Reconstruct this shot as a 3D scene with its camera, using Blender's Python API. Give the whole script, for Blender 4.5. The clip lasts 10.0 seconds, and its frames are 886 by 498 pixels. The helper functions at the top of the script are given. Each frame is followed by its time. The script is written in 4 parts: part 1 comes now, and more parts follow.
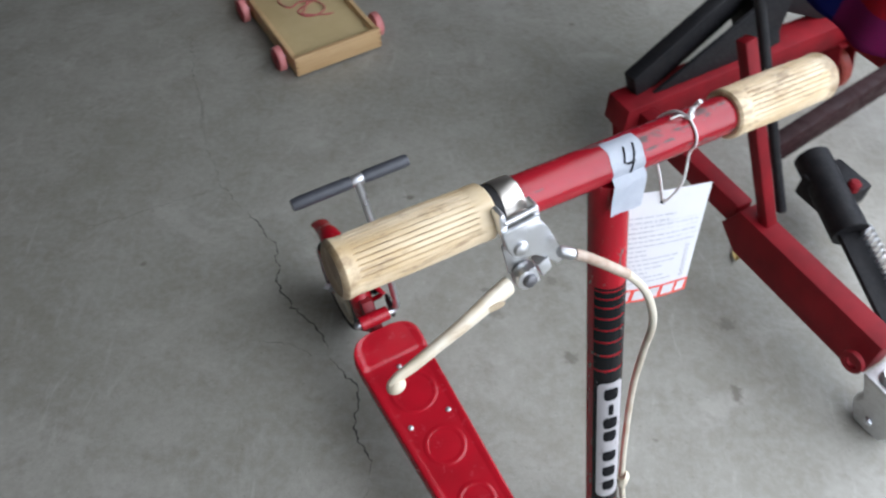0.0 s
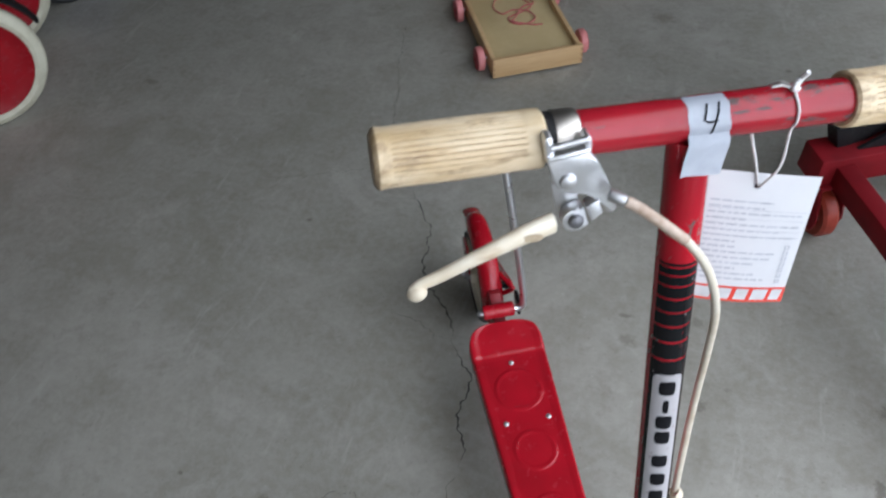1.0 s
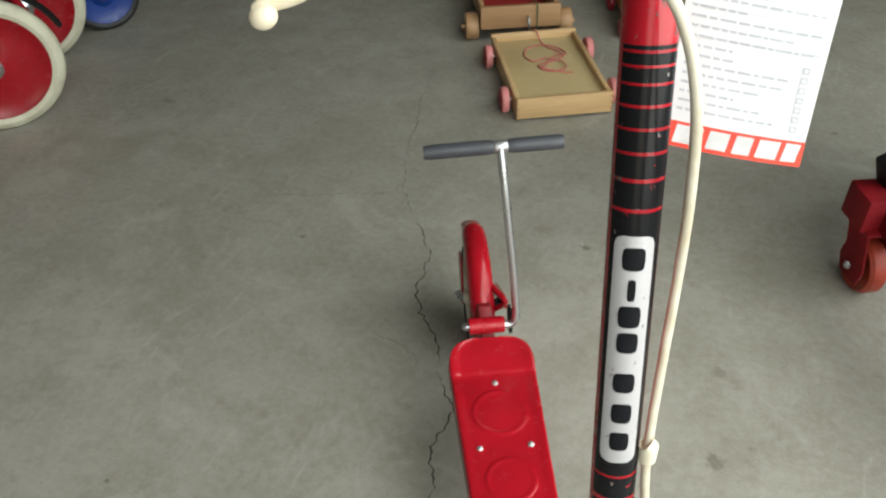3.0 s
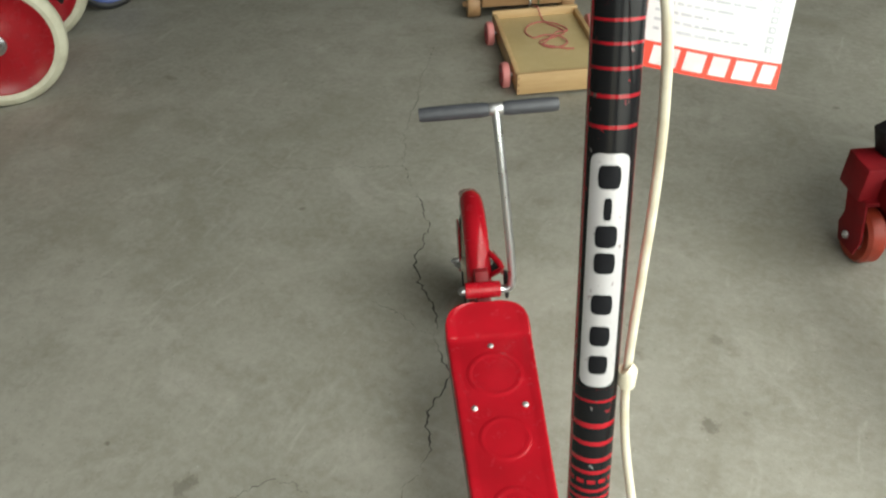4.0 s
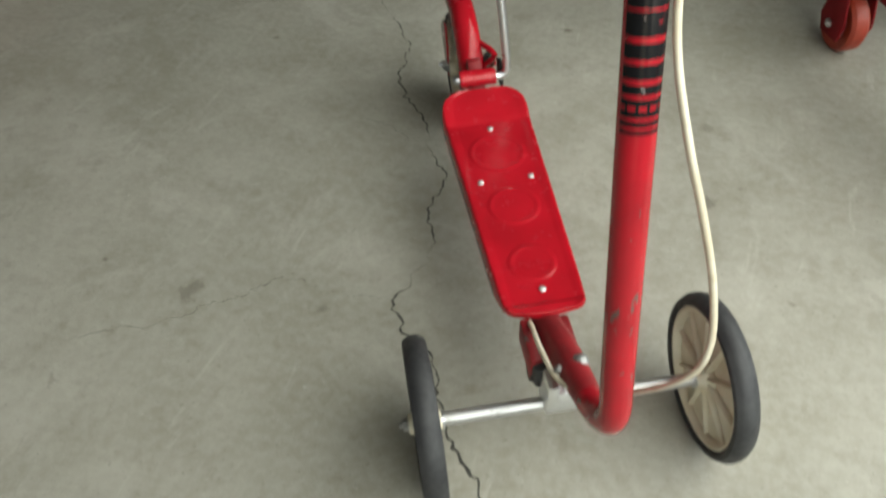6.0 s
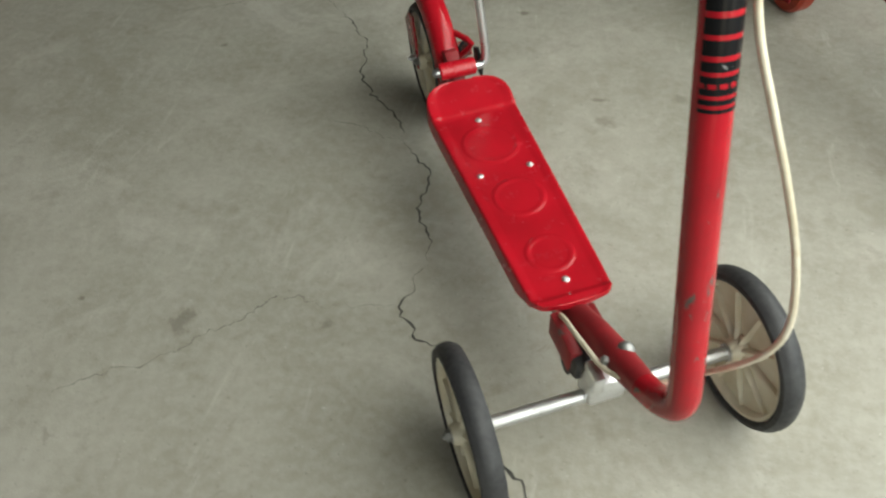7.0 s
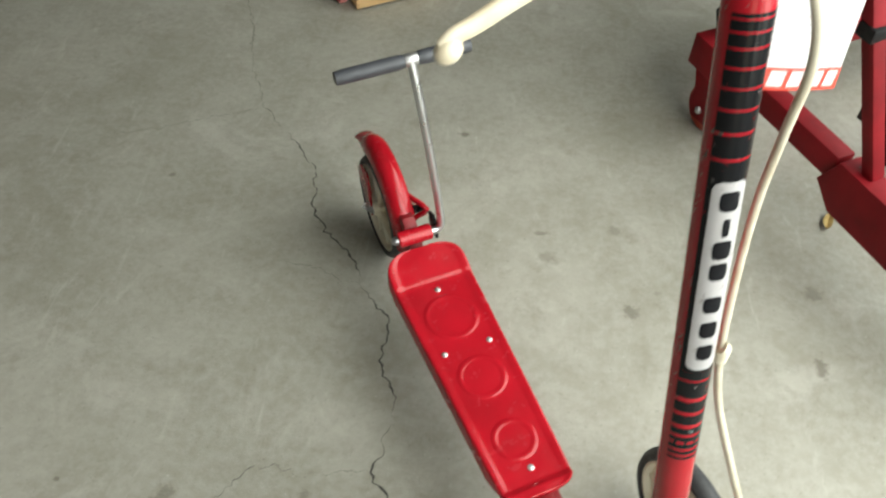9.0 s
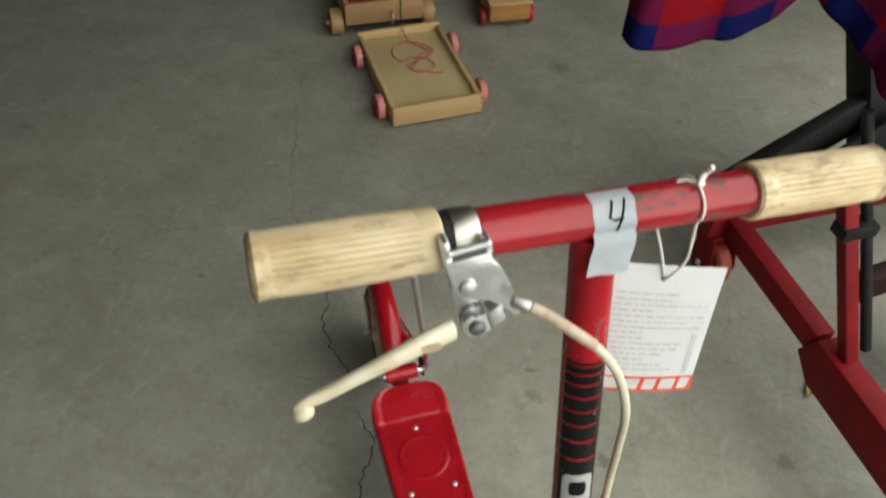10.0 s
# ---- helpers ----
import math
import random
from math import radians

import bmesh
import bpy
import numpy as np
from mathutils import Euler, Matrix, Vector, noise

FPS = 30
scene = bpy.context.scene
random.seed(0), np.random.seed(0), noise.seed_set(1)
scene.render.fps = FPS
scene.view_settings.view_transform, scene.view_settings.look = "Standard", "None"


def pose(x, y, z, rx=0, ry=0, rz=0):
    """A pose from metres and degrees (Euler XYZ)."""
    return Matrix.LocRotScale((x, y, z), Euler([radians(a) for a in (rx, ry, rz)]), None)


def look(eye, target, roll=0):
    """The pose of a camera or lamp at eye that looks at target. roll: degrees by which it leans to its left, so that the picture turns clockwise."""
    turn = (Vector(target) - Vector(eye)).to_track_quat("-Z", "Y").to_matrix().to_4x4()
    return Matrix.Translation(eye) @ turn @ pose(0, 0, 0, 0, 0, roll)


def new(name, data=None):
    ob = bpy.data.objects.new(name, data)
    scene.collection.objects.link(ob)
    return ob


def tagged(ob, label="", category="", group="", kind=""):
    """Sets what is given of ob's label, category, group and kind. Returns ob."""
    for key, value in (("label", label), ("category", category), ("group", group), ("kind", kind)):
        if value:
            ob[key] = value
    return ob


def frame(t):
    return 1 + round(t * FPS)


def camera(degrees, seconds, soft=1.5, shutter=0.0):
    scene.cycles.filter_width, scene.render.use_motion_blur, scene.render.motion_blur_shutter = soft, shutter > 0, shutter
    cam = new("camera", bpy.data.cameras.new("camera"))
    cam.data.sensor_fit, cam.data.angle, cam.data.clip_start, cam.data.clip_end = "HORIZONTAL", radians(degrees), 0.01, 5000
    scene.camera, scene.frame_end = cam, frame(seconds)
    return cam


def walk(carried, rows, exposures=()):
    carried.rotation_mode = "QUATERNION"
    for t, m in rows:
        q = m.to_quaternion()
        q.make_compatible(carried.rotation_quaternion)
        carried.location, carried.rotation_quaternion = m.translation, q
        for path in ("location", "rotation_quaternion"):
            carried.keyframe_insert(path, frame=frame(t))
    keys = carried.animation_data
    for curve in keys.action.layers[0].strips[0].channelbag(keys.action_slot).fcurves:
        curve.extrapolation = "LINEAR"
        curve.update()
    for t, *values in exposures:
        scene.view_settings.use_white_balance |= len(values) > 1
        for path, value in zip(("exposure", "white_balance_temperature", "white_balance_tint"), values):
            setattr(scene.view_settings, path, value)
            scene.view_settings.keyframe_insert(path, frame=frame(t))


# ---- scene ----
cam = camera(59.7, 10.0, soft=2.2, shutter=0.4)
PATH = [
    (0, (0.058, 0.075, 1.204), (0.031, 1.305, -0.373), 0.1),
    (0.5, (0.104, 0.082, 1.188), (-0.123, 1.332, -0.357), -0.6),
    (0.8, (0.145, 0.057, 1.167), (-0.24, 1.305, -0.348), -2.3),
    (1, (0.15, 0.04, 1.157), (-0.372, 1.25, -0.348), -4.5),
    (1.2, (0.142, 0.023, 1.143), (-0.297, 1.265, -0.362), 0.1),
    (1.5, (0.145, 0.023, 1.096), (-0.269, 1.286, -0.398), 0.6),
    (2, (0.193, 0.041, 1.004), (-0.425, 1.303, -0.419), -1.6),
    (2.2, (0.209, 0.049, 0.985), (-0.46, 1.329, -0.398), -2.4),
    (3.3, (0.226, 0.043, 0.925), (-0.472, 1.414, -0.353), -2.5),
    (3.5, (0.229, 0.039, 0.919), (-0.473, 1.395, -0.373), -3.1),
    (4, (0.249, 0.027, 0.912), (-0.453, 1.37, -0.393), -2.5),
    (4.5, (0.256, -0.002, 0.879), (-0.436, 1.31, -0.462), -2.1),
    (5, (0.254, -0.019, 0.844), (-0.406, 1.267, -0.538), -1.8),
    (5.5, (0.25, -0.042, 0.821), (-0.352, 1.229, -0.601), -2.2),
    (6, (0.238, -0.096, 0.786), (-0.309, 1.141, -0.687), -3.5),
    (6.2, (0.236, -0.119, 0.76), (-0.262, 1.122, -0.728), -2.8),
    (7.3, (0.096, -0.082, 0.793), (-0.252, 1.198, -0.704), -4.4),
    (7.5, (0.071, -0.072, 0.81), (-0.283, 1.228, -0.668), -4.5),
    (8, (-0.025, -0.047, 0.853), (-0.383, 1.283, -0.598), -5.7),
    (8.5, (-0.005, -0.02, 0.945), (-0.246, 1.333, -0.508), -4.2),
    (8.8, (0.033, 0.017, 0.982), (-0.124, 1.298, -0.546), -0.6),
    (9, (0.055, 0.035, 0.989), (-0.09, 1.312, -0.543), 1.4),
    (9.5, (0.121, 0.082, 1.06), (-0.106, 1.408, -0.42), 3.6),
    (10, (0.139, 0.095, 1.153), (-0.167, 1.44, -0.295), 2.4),
]
EXPOSURES = [
    (0.0, 0.27, 5650, 9), (1.0, 0.06, 5620, 9), (2.2, 0.05, 5700, 9), (3.3, 0.60, 6600, -2), (4.5, 0.58, 6650, -2), (6.2, 0.55, 6600, -2),
    (7.5, 0.62, 6650, -2), (8.0, 0.66, 6650, -2), (8.5, 1.20, 6550, -2), (9.0, 0.87, 6550, -2), (9.5, 0.48, 6450, -2), (10.0, -0.02, 6700, -2),
]
walk(cam, [(t, look(eye, target, roll)) for t, eye, target, roll in PATH], EXPOSURES)

# ---- light ----
world = bpy.data.worlds.new("sky")
world.use_nodes = True
scene.world = world
wn = world.node_tree
sky = wn.nodes.new("ShaderNodeTexSky")
sky.sky_type, sky.sun_disc, sky.sun_elevation, sky.sun_rotation = "NISHITA", False, radians(40), radians(160)
wn.links.new(sky.outputs["Color"], wn.nodes["Background"].inputs["Color"])
wn.nodes["Background"].inputs["Strength"].default_value = 0.1


def opening_light(name, m, width, height, power, colour):
    data = bpy.data.lights.new(name, "AREA")
    data.shape, data.size, data.size_y, data.energy, data.color = "RECTANGLE", width, height, power, colour
    new(name, data).matrix_world = m


opening_light("door_daylight", look((1.16, 0.45, 1.32), (0.0, 0.57, 0.50)), 3.1, 1.95, 63, (1.0, 0.968, 0.945))
# weak fill lamp added for front-facing sides; no source is known there
opening_light("side_fill", look((0.8, -1.88, 1.1), (0.3, 0.4, 0.6)), 0.95, 1.7, 2.5, (0.97, 0.99, 1.0))



# ---- materials ----
class Mat:
    """A node material with a principled surface and short ways to add nodes."""

    def __init__(self, name, colour=(0.5, 0.5, 0.5), rough=0.5, metal=0.0, **sockets):
        self.m = bpy.data.materials.new(name)
        self.m.use_nodes = True
        self.t = self.m.node_tree
        self.p = self.t.nodes["Principled BSDF"]
        self.p.inputs["Base Color"].default_value = (*colour, 1)
        self.p.inputs["Roughness"].default_value = rough
        self.p.inputs["Metallic"].default_value = metal
        for key, value in sockets.items():
            self.p.inputs[key.replace("_", " ")].default_value = value
        self.coord = self.t.nodes.new("ShaderNodeTexCoord").outputs["Object"]

    def put(self, a, b):
        self.t.links.new(a, b)

    def noise(self, scale, detail=4.0, rough=0.55, stretch=(1, 1, 1), shift=(0, 0, 0), warp=0.0):
        mp = self.t.nodes.new("ShaderNodeMapping")
        mp.inputs["Scale"].default_value, mp.inputs["Location"].default_value = stretch, shift
        self.put(self.coord, mp.inputs["Vector"])
        n = self.t.nodes.new("ShaderNodeTexNoise")
        n.inputs["Scale"].default_value, n.inputs["Detail"].default_value = scale, detail
        n.inputs["Roughness"].default_value, n.inputs["Distortion"].default_value = rough, warp
        self.put(mp.outputs["Vector"], n.inputs["Vector"])
        return n.outputs["Fac"]

    def ramp(self, fac, lo, hi, a=0.0, b=1.0):
        r = self.t.nodes.new("ShaderNodeMapRange")
        r.interpolation_type = "SMOOTHSTEP"
        for key, value in (("From Min", lo), ("From Max", hi), ("To Min", a), ("To Max", b)):
            r.inputs[key].default_value = value
        self.put(fac, r.inputs["Value"])
        return r.outputs["Result"]

    def math(self, op, a, b):
        n = self.t.nodes.new("ShaderNodeMath")
        n.operation = op
        for i, v in enumerate((a, b)):
            if isinstance(v, (int, float)):
                n.inputs[i].default_value = v
            else:
                self.put(v, n.inputs[i])
        return n.outputs[0]

    def mix(self, fac, a, b):
        n = self.t.nodes.new("ShaderNodeMix")
        n.data_type = "RGBA"
        for sock, v in ((n.inputs[0], fac), (n.inputs[6], a), (n.inputs[7], b)):
            if isinstance(v, tuple):
                sock.default_value = (*v, 1)
            elif isinstance(v, (int, float)):
                sock.default_value = v
            else:
                self.put(v, sock)
        return n.outputs[2]

    def colour(self, out):
        self.put(out, self.p.inputs["Base Color"])
        return self

    def rough(self, out):
        self.put(out, self.p.inputs["Roughness"])
        return self

    def metal(self, out):
        self.put(out, self.p.inputs["Metallic"])
        return self

    def bump(self, out, strength=0.2, distance=0.001):
        b = self.t.nodes.new("ShaderNodeBump")
        b.inputs["Strength"].default_value, b.inputs["Distance"].default_value = strength, distance
        self.put(out, b.inputs["Height"])
        self.put(b.outputs["Normal"], self.p.inputs["Normal"])
        return self


def painted(name, colour, dark, rough=0.3, chips=0.0, chip_colour=(0.12, 0.1, 0.09), scale=60.0, stretch=(1, 1, 1), gloss=0.42):
    m = Mat(name, colour, rough, 0.0, Specular_IOR_Level=gloss)
    tone = m.mix(m.ramp(m.noise(14, 5), 0.3, 0.75), colour, dark)
    grime = m.mix(m.ramp(m.noise(90, 4, 0.7), 0.5, 0.85, 0.0, 0.18), tone, (dark[0] * 0.6, dark[1] * 0.9, dark[2] * 0.9))
    if chips:
        big = m.noise(scale * 0.22, 3, 0.5, stretch, (3, 1, 7))
        small = m.noise(scale, 5, 0.65, stretch, warp=0.4)
        mask = m.ramp(m.math("ADD", m.math("MULTIPLY", big, 0.42), m.math("MULTIPLY", small, 0.58)), 0.66 - chips, 0.69 - chips)
        grime = m.mix(mask, grime, m.mix(m.noise(300, 3), chip_colour, tuple(c * 2.2 for c in chip_colour)))
        m.rough(m.ramp(mask, 0, 1, rough, 0.6))
    else:
        m.rough(m.ramp(m.noise(45, 5, 0.65), 0.35, 0.75, rough * 0.8, min(1.0, rough * 1.6)))
    m.bump(m.noise(70, 3), 0.03, 0.0005)
    return m.colour(grime).m


def metal(name, colour, rough, spread=0.15, dark=(0.1, 0.08, 0.06), wear=0.3, stretch=(1, 1, 1)):
    m = Mat(name, colour, rough, 1.0)
    spots = m.ramp(m.noise(120, 5, 0.7, stretch), 0.5, 0.8, 0.0, wear)
    m.colour(m.mix(spots, colour, dark))
    m.rough(m.ramp(m.noise(60, 4, 0.6, stretch), 0.3, 0.7, rough, rough + spread))
    return m.bump(m.noise(90, 3), 0.03, 0.0004).m


def plain(name, colour, rough, other=None, scale=40.0, fine=200.0, relief=0.1, lo=0.3, hi=0.75, gloss=0.5):
    m = Mat(name, colour, rough, 0.0, Specular_IOR_Level=gloss)
    m.colour(m.mix(m.ramp(m.noise(scale, 5, 0.6), lo, hi), colour, other or tuple(c * 0.75 for c in colour)))
    m.rough(m.ramp(m.noise(fine, 3), 0.3, 0.7, rough * 0.85, min(1, rough * 1.15)))
    return m.bump(m.noise(fine, 4), relief, 0.0008).m


def wood(name, colour, dark, scale=9.0, along=(0.12, 1, 1)):
    m = Mat(name, colour, 0.5)
    grain = m.noise(scale * 12, 5, 0.6, along, warp=0.3)
    wide = m.noise(scale, 3, 0.5, along, (2, 5, 1), warp=0.8)
    m.colour(m.mix(m.ramp(wide, 0.35, 0.7, 0.0, 0.6), m.mix(m.ramp(grain, 0.35, 0.7), colour, tuple(a * 0.6 + b * 0.4 for a, b in zip(colour, dark))), dark))
    return m.bump(grain, 0.12, 0.0006).m


RED = painted("red_paint", (0.40, 0.006, 0.016), (0.30, 0.005, 0.012), 0.2)
RED_STEM = painted("worn_red_paint", (0.39, 0.008, 0.018), (0.27, 0.008, 0.015), 0.2, 0.070, (0.045, 0.040, 0.034), 190.0, (1, 1, 0.35))
RED_BAR = painted("scraped_red_paint", (0.34, 0.010, 0.020), (0.22, 0.008, 0.014), 0.24, 0.128, (0.05, 0.032, 0.03), 75.0, (0.35, 1, 1))
RED_MACHINE = painted("machine_red_paint", (0.21, 0.006, 0.011), (0.13, 0.004, 0.007), 0.6, 0.02, (0.06, 0.03, 0.03), 40.0, gloss=0.2)
# machine red darkened to brown, with the tie bar's shade in the colour
SHADED_RED = painted("shaded_red_paint", (0.030, 0.012, 0.012), (0.02, 0.009, 0.009), 0.6, gloss=0.2)
RED_FRAME = painted("dirty_red_paint", (0.27, 0.012, 0.018), (0.14, 0.01, 0.012), 0.5, 0.06, (0.07, 0.05, 0.045), 70.0)
CHROME = metal("chrome", (0.62, 0.63, 0.65), 0.26, 0.08, (0.25, 0.24, 0.23), 0.2)
STEEL = metal("dull_zinc_steel", (0.55, 0.55, 0.55), 0.38, 0.2, (0.2, 0.17, 0.13), 0.5)
ALLOY = metal("polished_aluminium", (0.80, 0.81, 0.83), 0.33, 0.12, (0.35, 0.33, 0.30), 0.35)
BRIGHT_BOLT = metal("bright_zinc", (0.66, 0.66, 0.65), 0.45, 0.2, (0.25, 0.23, 0.2), 0.45)
DULL_BOLT = metal("oxidised_bolt", (0.34, 0.34, 0.33), 0.55, 0.2, (0.12, 0.10, 0.08), 0.5)
GREY_BOLT = metal("dull_grey_bolt", (0.20, 0.20, 0.21), 0.45, 0.15, (0.1, 0.09, 0.08), 0.4)
CLAMP_STEEL = metal("nickel_clamp_steel", (0.62, 0.58, 0.52), 0.3, 0.15, (0.2, 0.16, 0.12), 0.35)
RUBBER = plain("black_rubber", (0.018, 0.018, 0.02), 0.6, (0.035, 0.035, 0.036))
GREY_RUBBER = plain("grey_rubber_grip", (0.040, 0.042, 0.050), 0.45, (0.06, 0.062, 0.07), 30)
BLACK = plain("black_paint", (0.006, 0.006, 0.007), 0.6, (0.014, 0.013, 0.013), gloss=0.25)
CREAM = plain("aged_cream_plastic", (0.70, 0.63, 0.49), 0.38, (0.60, 0.51, 0.36), 35, 180, 0.05)
CABLE_CREAM = plain("cream_cable_sheath", (0.62, 0.57, 0.46), 0.42, (0.50, 0.43, 0.31), 60, 200, 0.05)
CABLE_DIRT = plain("cable_end_sleeve", (0.50, 0.40, 0.32), 0.5, (0.30, 0.20, 0.13), 90, 250, 0.1)
WHEEL_CREAM = plain("cream_wheel_plastic", (0.74, 0.70, 0.58), 0.42, (0.62, 0.55, 0.40), 25, 160, 0.04)
TAPE = plain("silver_tape", (0.30, 0.32, 0.36), 0.4, (0.38, 0.40, 0.44), 50, 300, 0.15)
INK = plain("black_ink", (0.006, 0.006, 0.008), 0.6, gloss=0.15)
PALE_INK = plain("grey_print", (0.47, 0.48, 0.52), 0.7)
PAPER = plain("white_card", (0.64, 0.64, 0.645), 0.6, (0.60, 0.60, 0.61), 20, 400, 0.03)
CARD_RED = plain("red_print", (0.72, 0.065, 0.035), 0.5, (0.68, 0.05, 0.03))
CARD_WHITE = plain("white_print", (0.66, 0.66, 0.66), 0.5)
STRING = plain("white_string", (0.72, 0.71, 0.69), 0.8, (0.6, 0.59, 0.56), 300, 900, 0.4)
PINK_STRING = plain("faded_red_string", (0.50, 0.12, 0.11), 0.85, (0.42, 0.17, 0.14), 200, 700, 0.4)
PINK = plain("pink_painted_wood", (0.66, 0.24, 0.23), 0.5, (0.58, 0.20, 0.19))
CART_RED = plain("red_wheel_face", (0.36, 0.02, 0.035), 0.45)
PINE = wood("pale_pine", (0.62, 0.43, 0.22), (0.46, 0.28, 0.12))
BROWN_WOOD = wood("worn_pine", (0.46, 0.28, 0.14), (0.30, 0.16, 0.07))
ORANGE_WOOD = wood("varnished_wood", (0.50, 0.24, 0.07), (0.36, 0.15, 0.04))
PLY = plain("plywood_base", (0.58, 0.46, 0.24), 0.5, (0.52, 0.40, 0.20), 12, 120)
TRAY_RED = plain("red_tray_paint", (0.33, 0.022, 0.022), 0.5)
CASTER = plain("orange_polyurethane", (0.34, 0.040, 0.018), 0.45, (0.24, 0.03, 0.015), 60)
DISC_RED = painted("wheel_disc_red", (0.30, 0.005, 0.012), (0.23, 0.004, 0.009), 0.22)
WHITE_TYRE = plain("aged_white_rubber", (0.62, 0.60, 0.46), 0.6, (0.48, 0.45, 0.33), 20)
BLUE = painted("blue_paint", (0.008, 0.04, 0.24), (0.007, 0.028, 0.17), 0.35)
BROWN_PLASTIC = painted("rust_orange_paint", (0.20, 0.05, 0.014), (0.13, 0.03, 0.01), 0.45)
LEAF = plain("dry_leaf", (0.36, 0.26, 0.09), 0.7, (0.25, 0.16, 0.05), 90)
CRACK = plain("crack_dirt", (0.035, 0.034, 0.03), 0.95, (0.075, 0.073, 0.064), 60)
# tone of the unseen walls, set to limit the bounced light
WALL = plain("grey_plaster", (0.21, 0.205, 0.185), 0.85, (0.17, 0.165, 0.15), 3, 60)

MARK_BROWN = plain("worn_maker_mark", (0.46, 0.37, 0.25), 0.6, (0.36, 0.28, 0.18), 300)

# the decal: black film with worn specks, and the silver name plate
dm = Mat("black_decal_film", (0.009, 0.009, 0.010), 0.22, 0.0, Specular_IOR_Level=0.16)
wear = dm.ramp(dm.noise(130, 4, 0.7, warp=0.5), 0.66, 0.71)
dm.colour(dm.mix(wear, (0.009, 0.009, 0.010), dm.mix(dm.ramp(dm.noise(40, 2), 0.45, 0.55), (0.3, 0.012, 0.02), (0.3, 0.3, 0.3))))
DECAL = dm.m
sm = Mat("silver_decal_film", (0.50, 0.48, 0.49), 0.4, 0.3)
sm.colour(sm.mix(sm.ramp(sm.noise(160, 4, 0.7, warp=0.4), 0.62, 0.7), (0.50, 0.48, 0.49), (0.22, 0.16, 0.16)))
SILVER = sm.m

# the lever: cream plastic, browned by dirt where fingers do not rub it
lm = Mat("handled_cream_plastic", (0.70, 0.63, 0.49), 0.35)
lbase = lm.mix(lm.ramp(lm.noise(45, 5, 0.6), 0.35, 0.75), (0.72, 0.66, 0.53), (0.62, 0.53, 0.38))
lm.colour(lm.mix(lm.ramp(lm.noise(38, 4, 0.6, (0.6, 1, 1), (3, 8, 1), warp=0.5), 0.55, 0.74, 0.0, 0.7), lbase, (0.40, 0.27, 0.13)))
lm.bump(lm.noise(180, 4), 0.05, 0.0006)
LEVER_CREAM = lm.m

# grip: ribs with dark dirt in the grooves
gm = Mat("ribbed_cream_grip", (0.72, 0.62, 0.42), 0.5)
dirt = gm.ramp(gm.noise(85, 5, 0.7, (0.35, 1, 1), (1, 2, 3), warp=0.4), 0.50, 0.66)
tone = gm.mix(gm.ramp(gm.noise(60, 5, 0.65, (0.3, 1, 1)), 0.3, 0.7), (0.70, 0.58, 0.39), (0.52, 0.38, 0.20))
gsep = gm.t.nodes.new("ShaderNodeSeparateXYZ")
gm.put(gm.coord, gsep.inputs["Vector"])
ends = gm.ramp(gm.math("ADD", gm.math("ABSOLUTE", gm.math("SUBTRACT", gsep.outputs[0], 0.0175), 0), gm.math("MULTIPLY", gm.noise(110, 4, 0.7), 0.03)), 0.188, 0.202, 0.0, 0.8)
gm.colour(gm.mix(gm.math("MAXIMUM", gm.math("MULTIPLY", dirt, 0.7), ends), tone, (0.22, 0.14, 0.075)))
gm.bump(gm.noise(240, 4), 0.12, 0.0006)
GRIP = gm.m
GROOVE = plain("groove_dirt", (0.10, 0.065, 0.035), 0.8, (0.36, 0.27, 0.15), 60, lo=0.42, hi=0.66)

# the tartan cloth: two sets of woven bands
tm = Mat("tartan_wool", (0.1, 0.02, 0.05), 0.95, 0.0, Specular_IOR_Level=0.08)
sep = tm.t.nodes.new("ShaderNodeSeparateXYZ")
uvn = tm.t.nodes.new("ShaderNodeTexCoord")
tm.put(uvn.outputs["UV"], sep.inputs["Vector"])


def bands(axis, period, width, phase):
    v = tm.math("FRACT", tm.math("ADD", tm.math("DIVIDE", sep.outputs[axis], period), phase), 0)
    return tm.math("LESS_THAN", v, width)


base = tm.mix(bands(0, 0.2, 0.52, 0.725), (0.002, 0.005, 0.060), (0.22, 0.002, 0.005))
base_b = tm.mix(bands(1, 0.2, 0.52, 0.775), (0.002, 0.006, 0.085), (0.22, 0.002, 0.005))
weave = tm.mix(0.5, base, base_b)
weave = tm.mix(tm.math("MULTIPLY", tm.ramp(tm.noise(500, 2), 0.3, 0.7), 0.35), weave, (0.02, 0.015, 0.03))
tm.colour(weave)
tm.bump(tm.noise(600, 3), 0.4, 0.001)
TARTAN = tm.m

# the floor: trowelled grey concrete with cloudy patches, fine pits and oil spots
fm = Mat("concrete_floor", (0.3, 0.3, 0.26), 0.7)
cloud = fm.ramp(fm.noise(1.6, 6, 0.6, warp=0.4), 0.3, 0.72)
mid = fm.ramp(fm.noise(9, 6, 0.65), 0.32, 0.7)
fine = fm.ramp(fm.noise(70, 5, 0.7), 0.35, 0.68)
grit = fm.noise(420, 3, 0.6)
conc = fm.mix(cloud, (0.256, 0.246, 0.204), (0.354, 0.338, 0.290))
conc = fm.mix(fm.math("MULTIPLY", mid, 0.6), conc, (0.205, 0.190, 0.148))
blot = fm.ramp(fm.noise(22, 5, 0.7, shift=(5, 2, 0), warp=0.5), 0.52, 0.72, 0.0, 0.45)
conc = fm.mix(blot, conc, (0.175, 0.160, 0.122))
scuff = fm.ramp(fm.noise(30, 4, 0.65, (1, 0.22, 1), (1, 9, 0), warp=0.6), 0.60, 0.74, 0.0, 0.4)
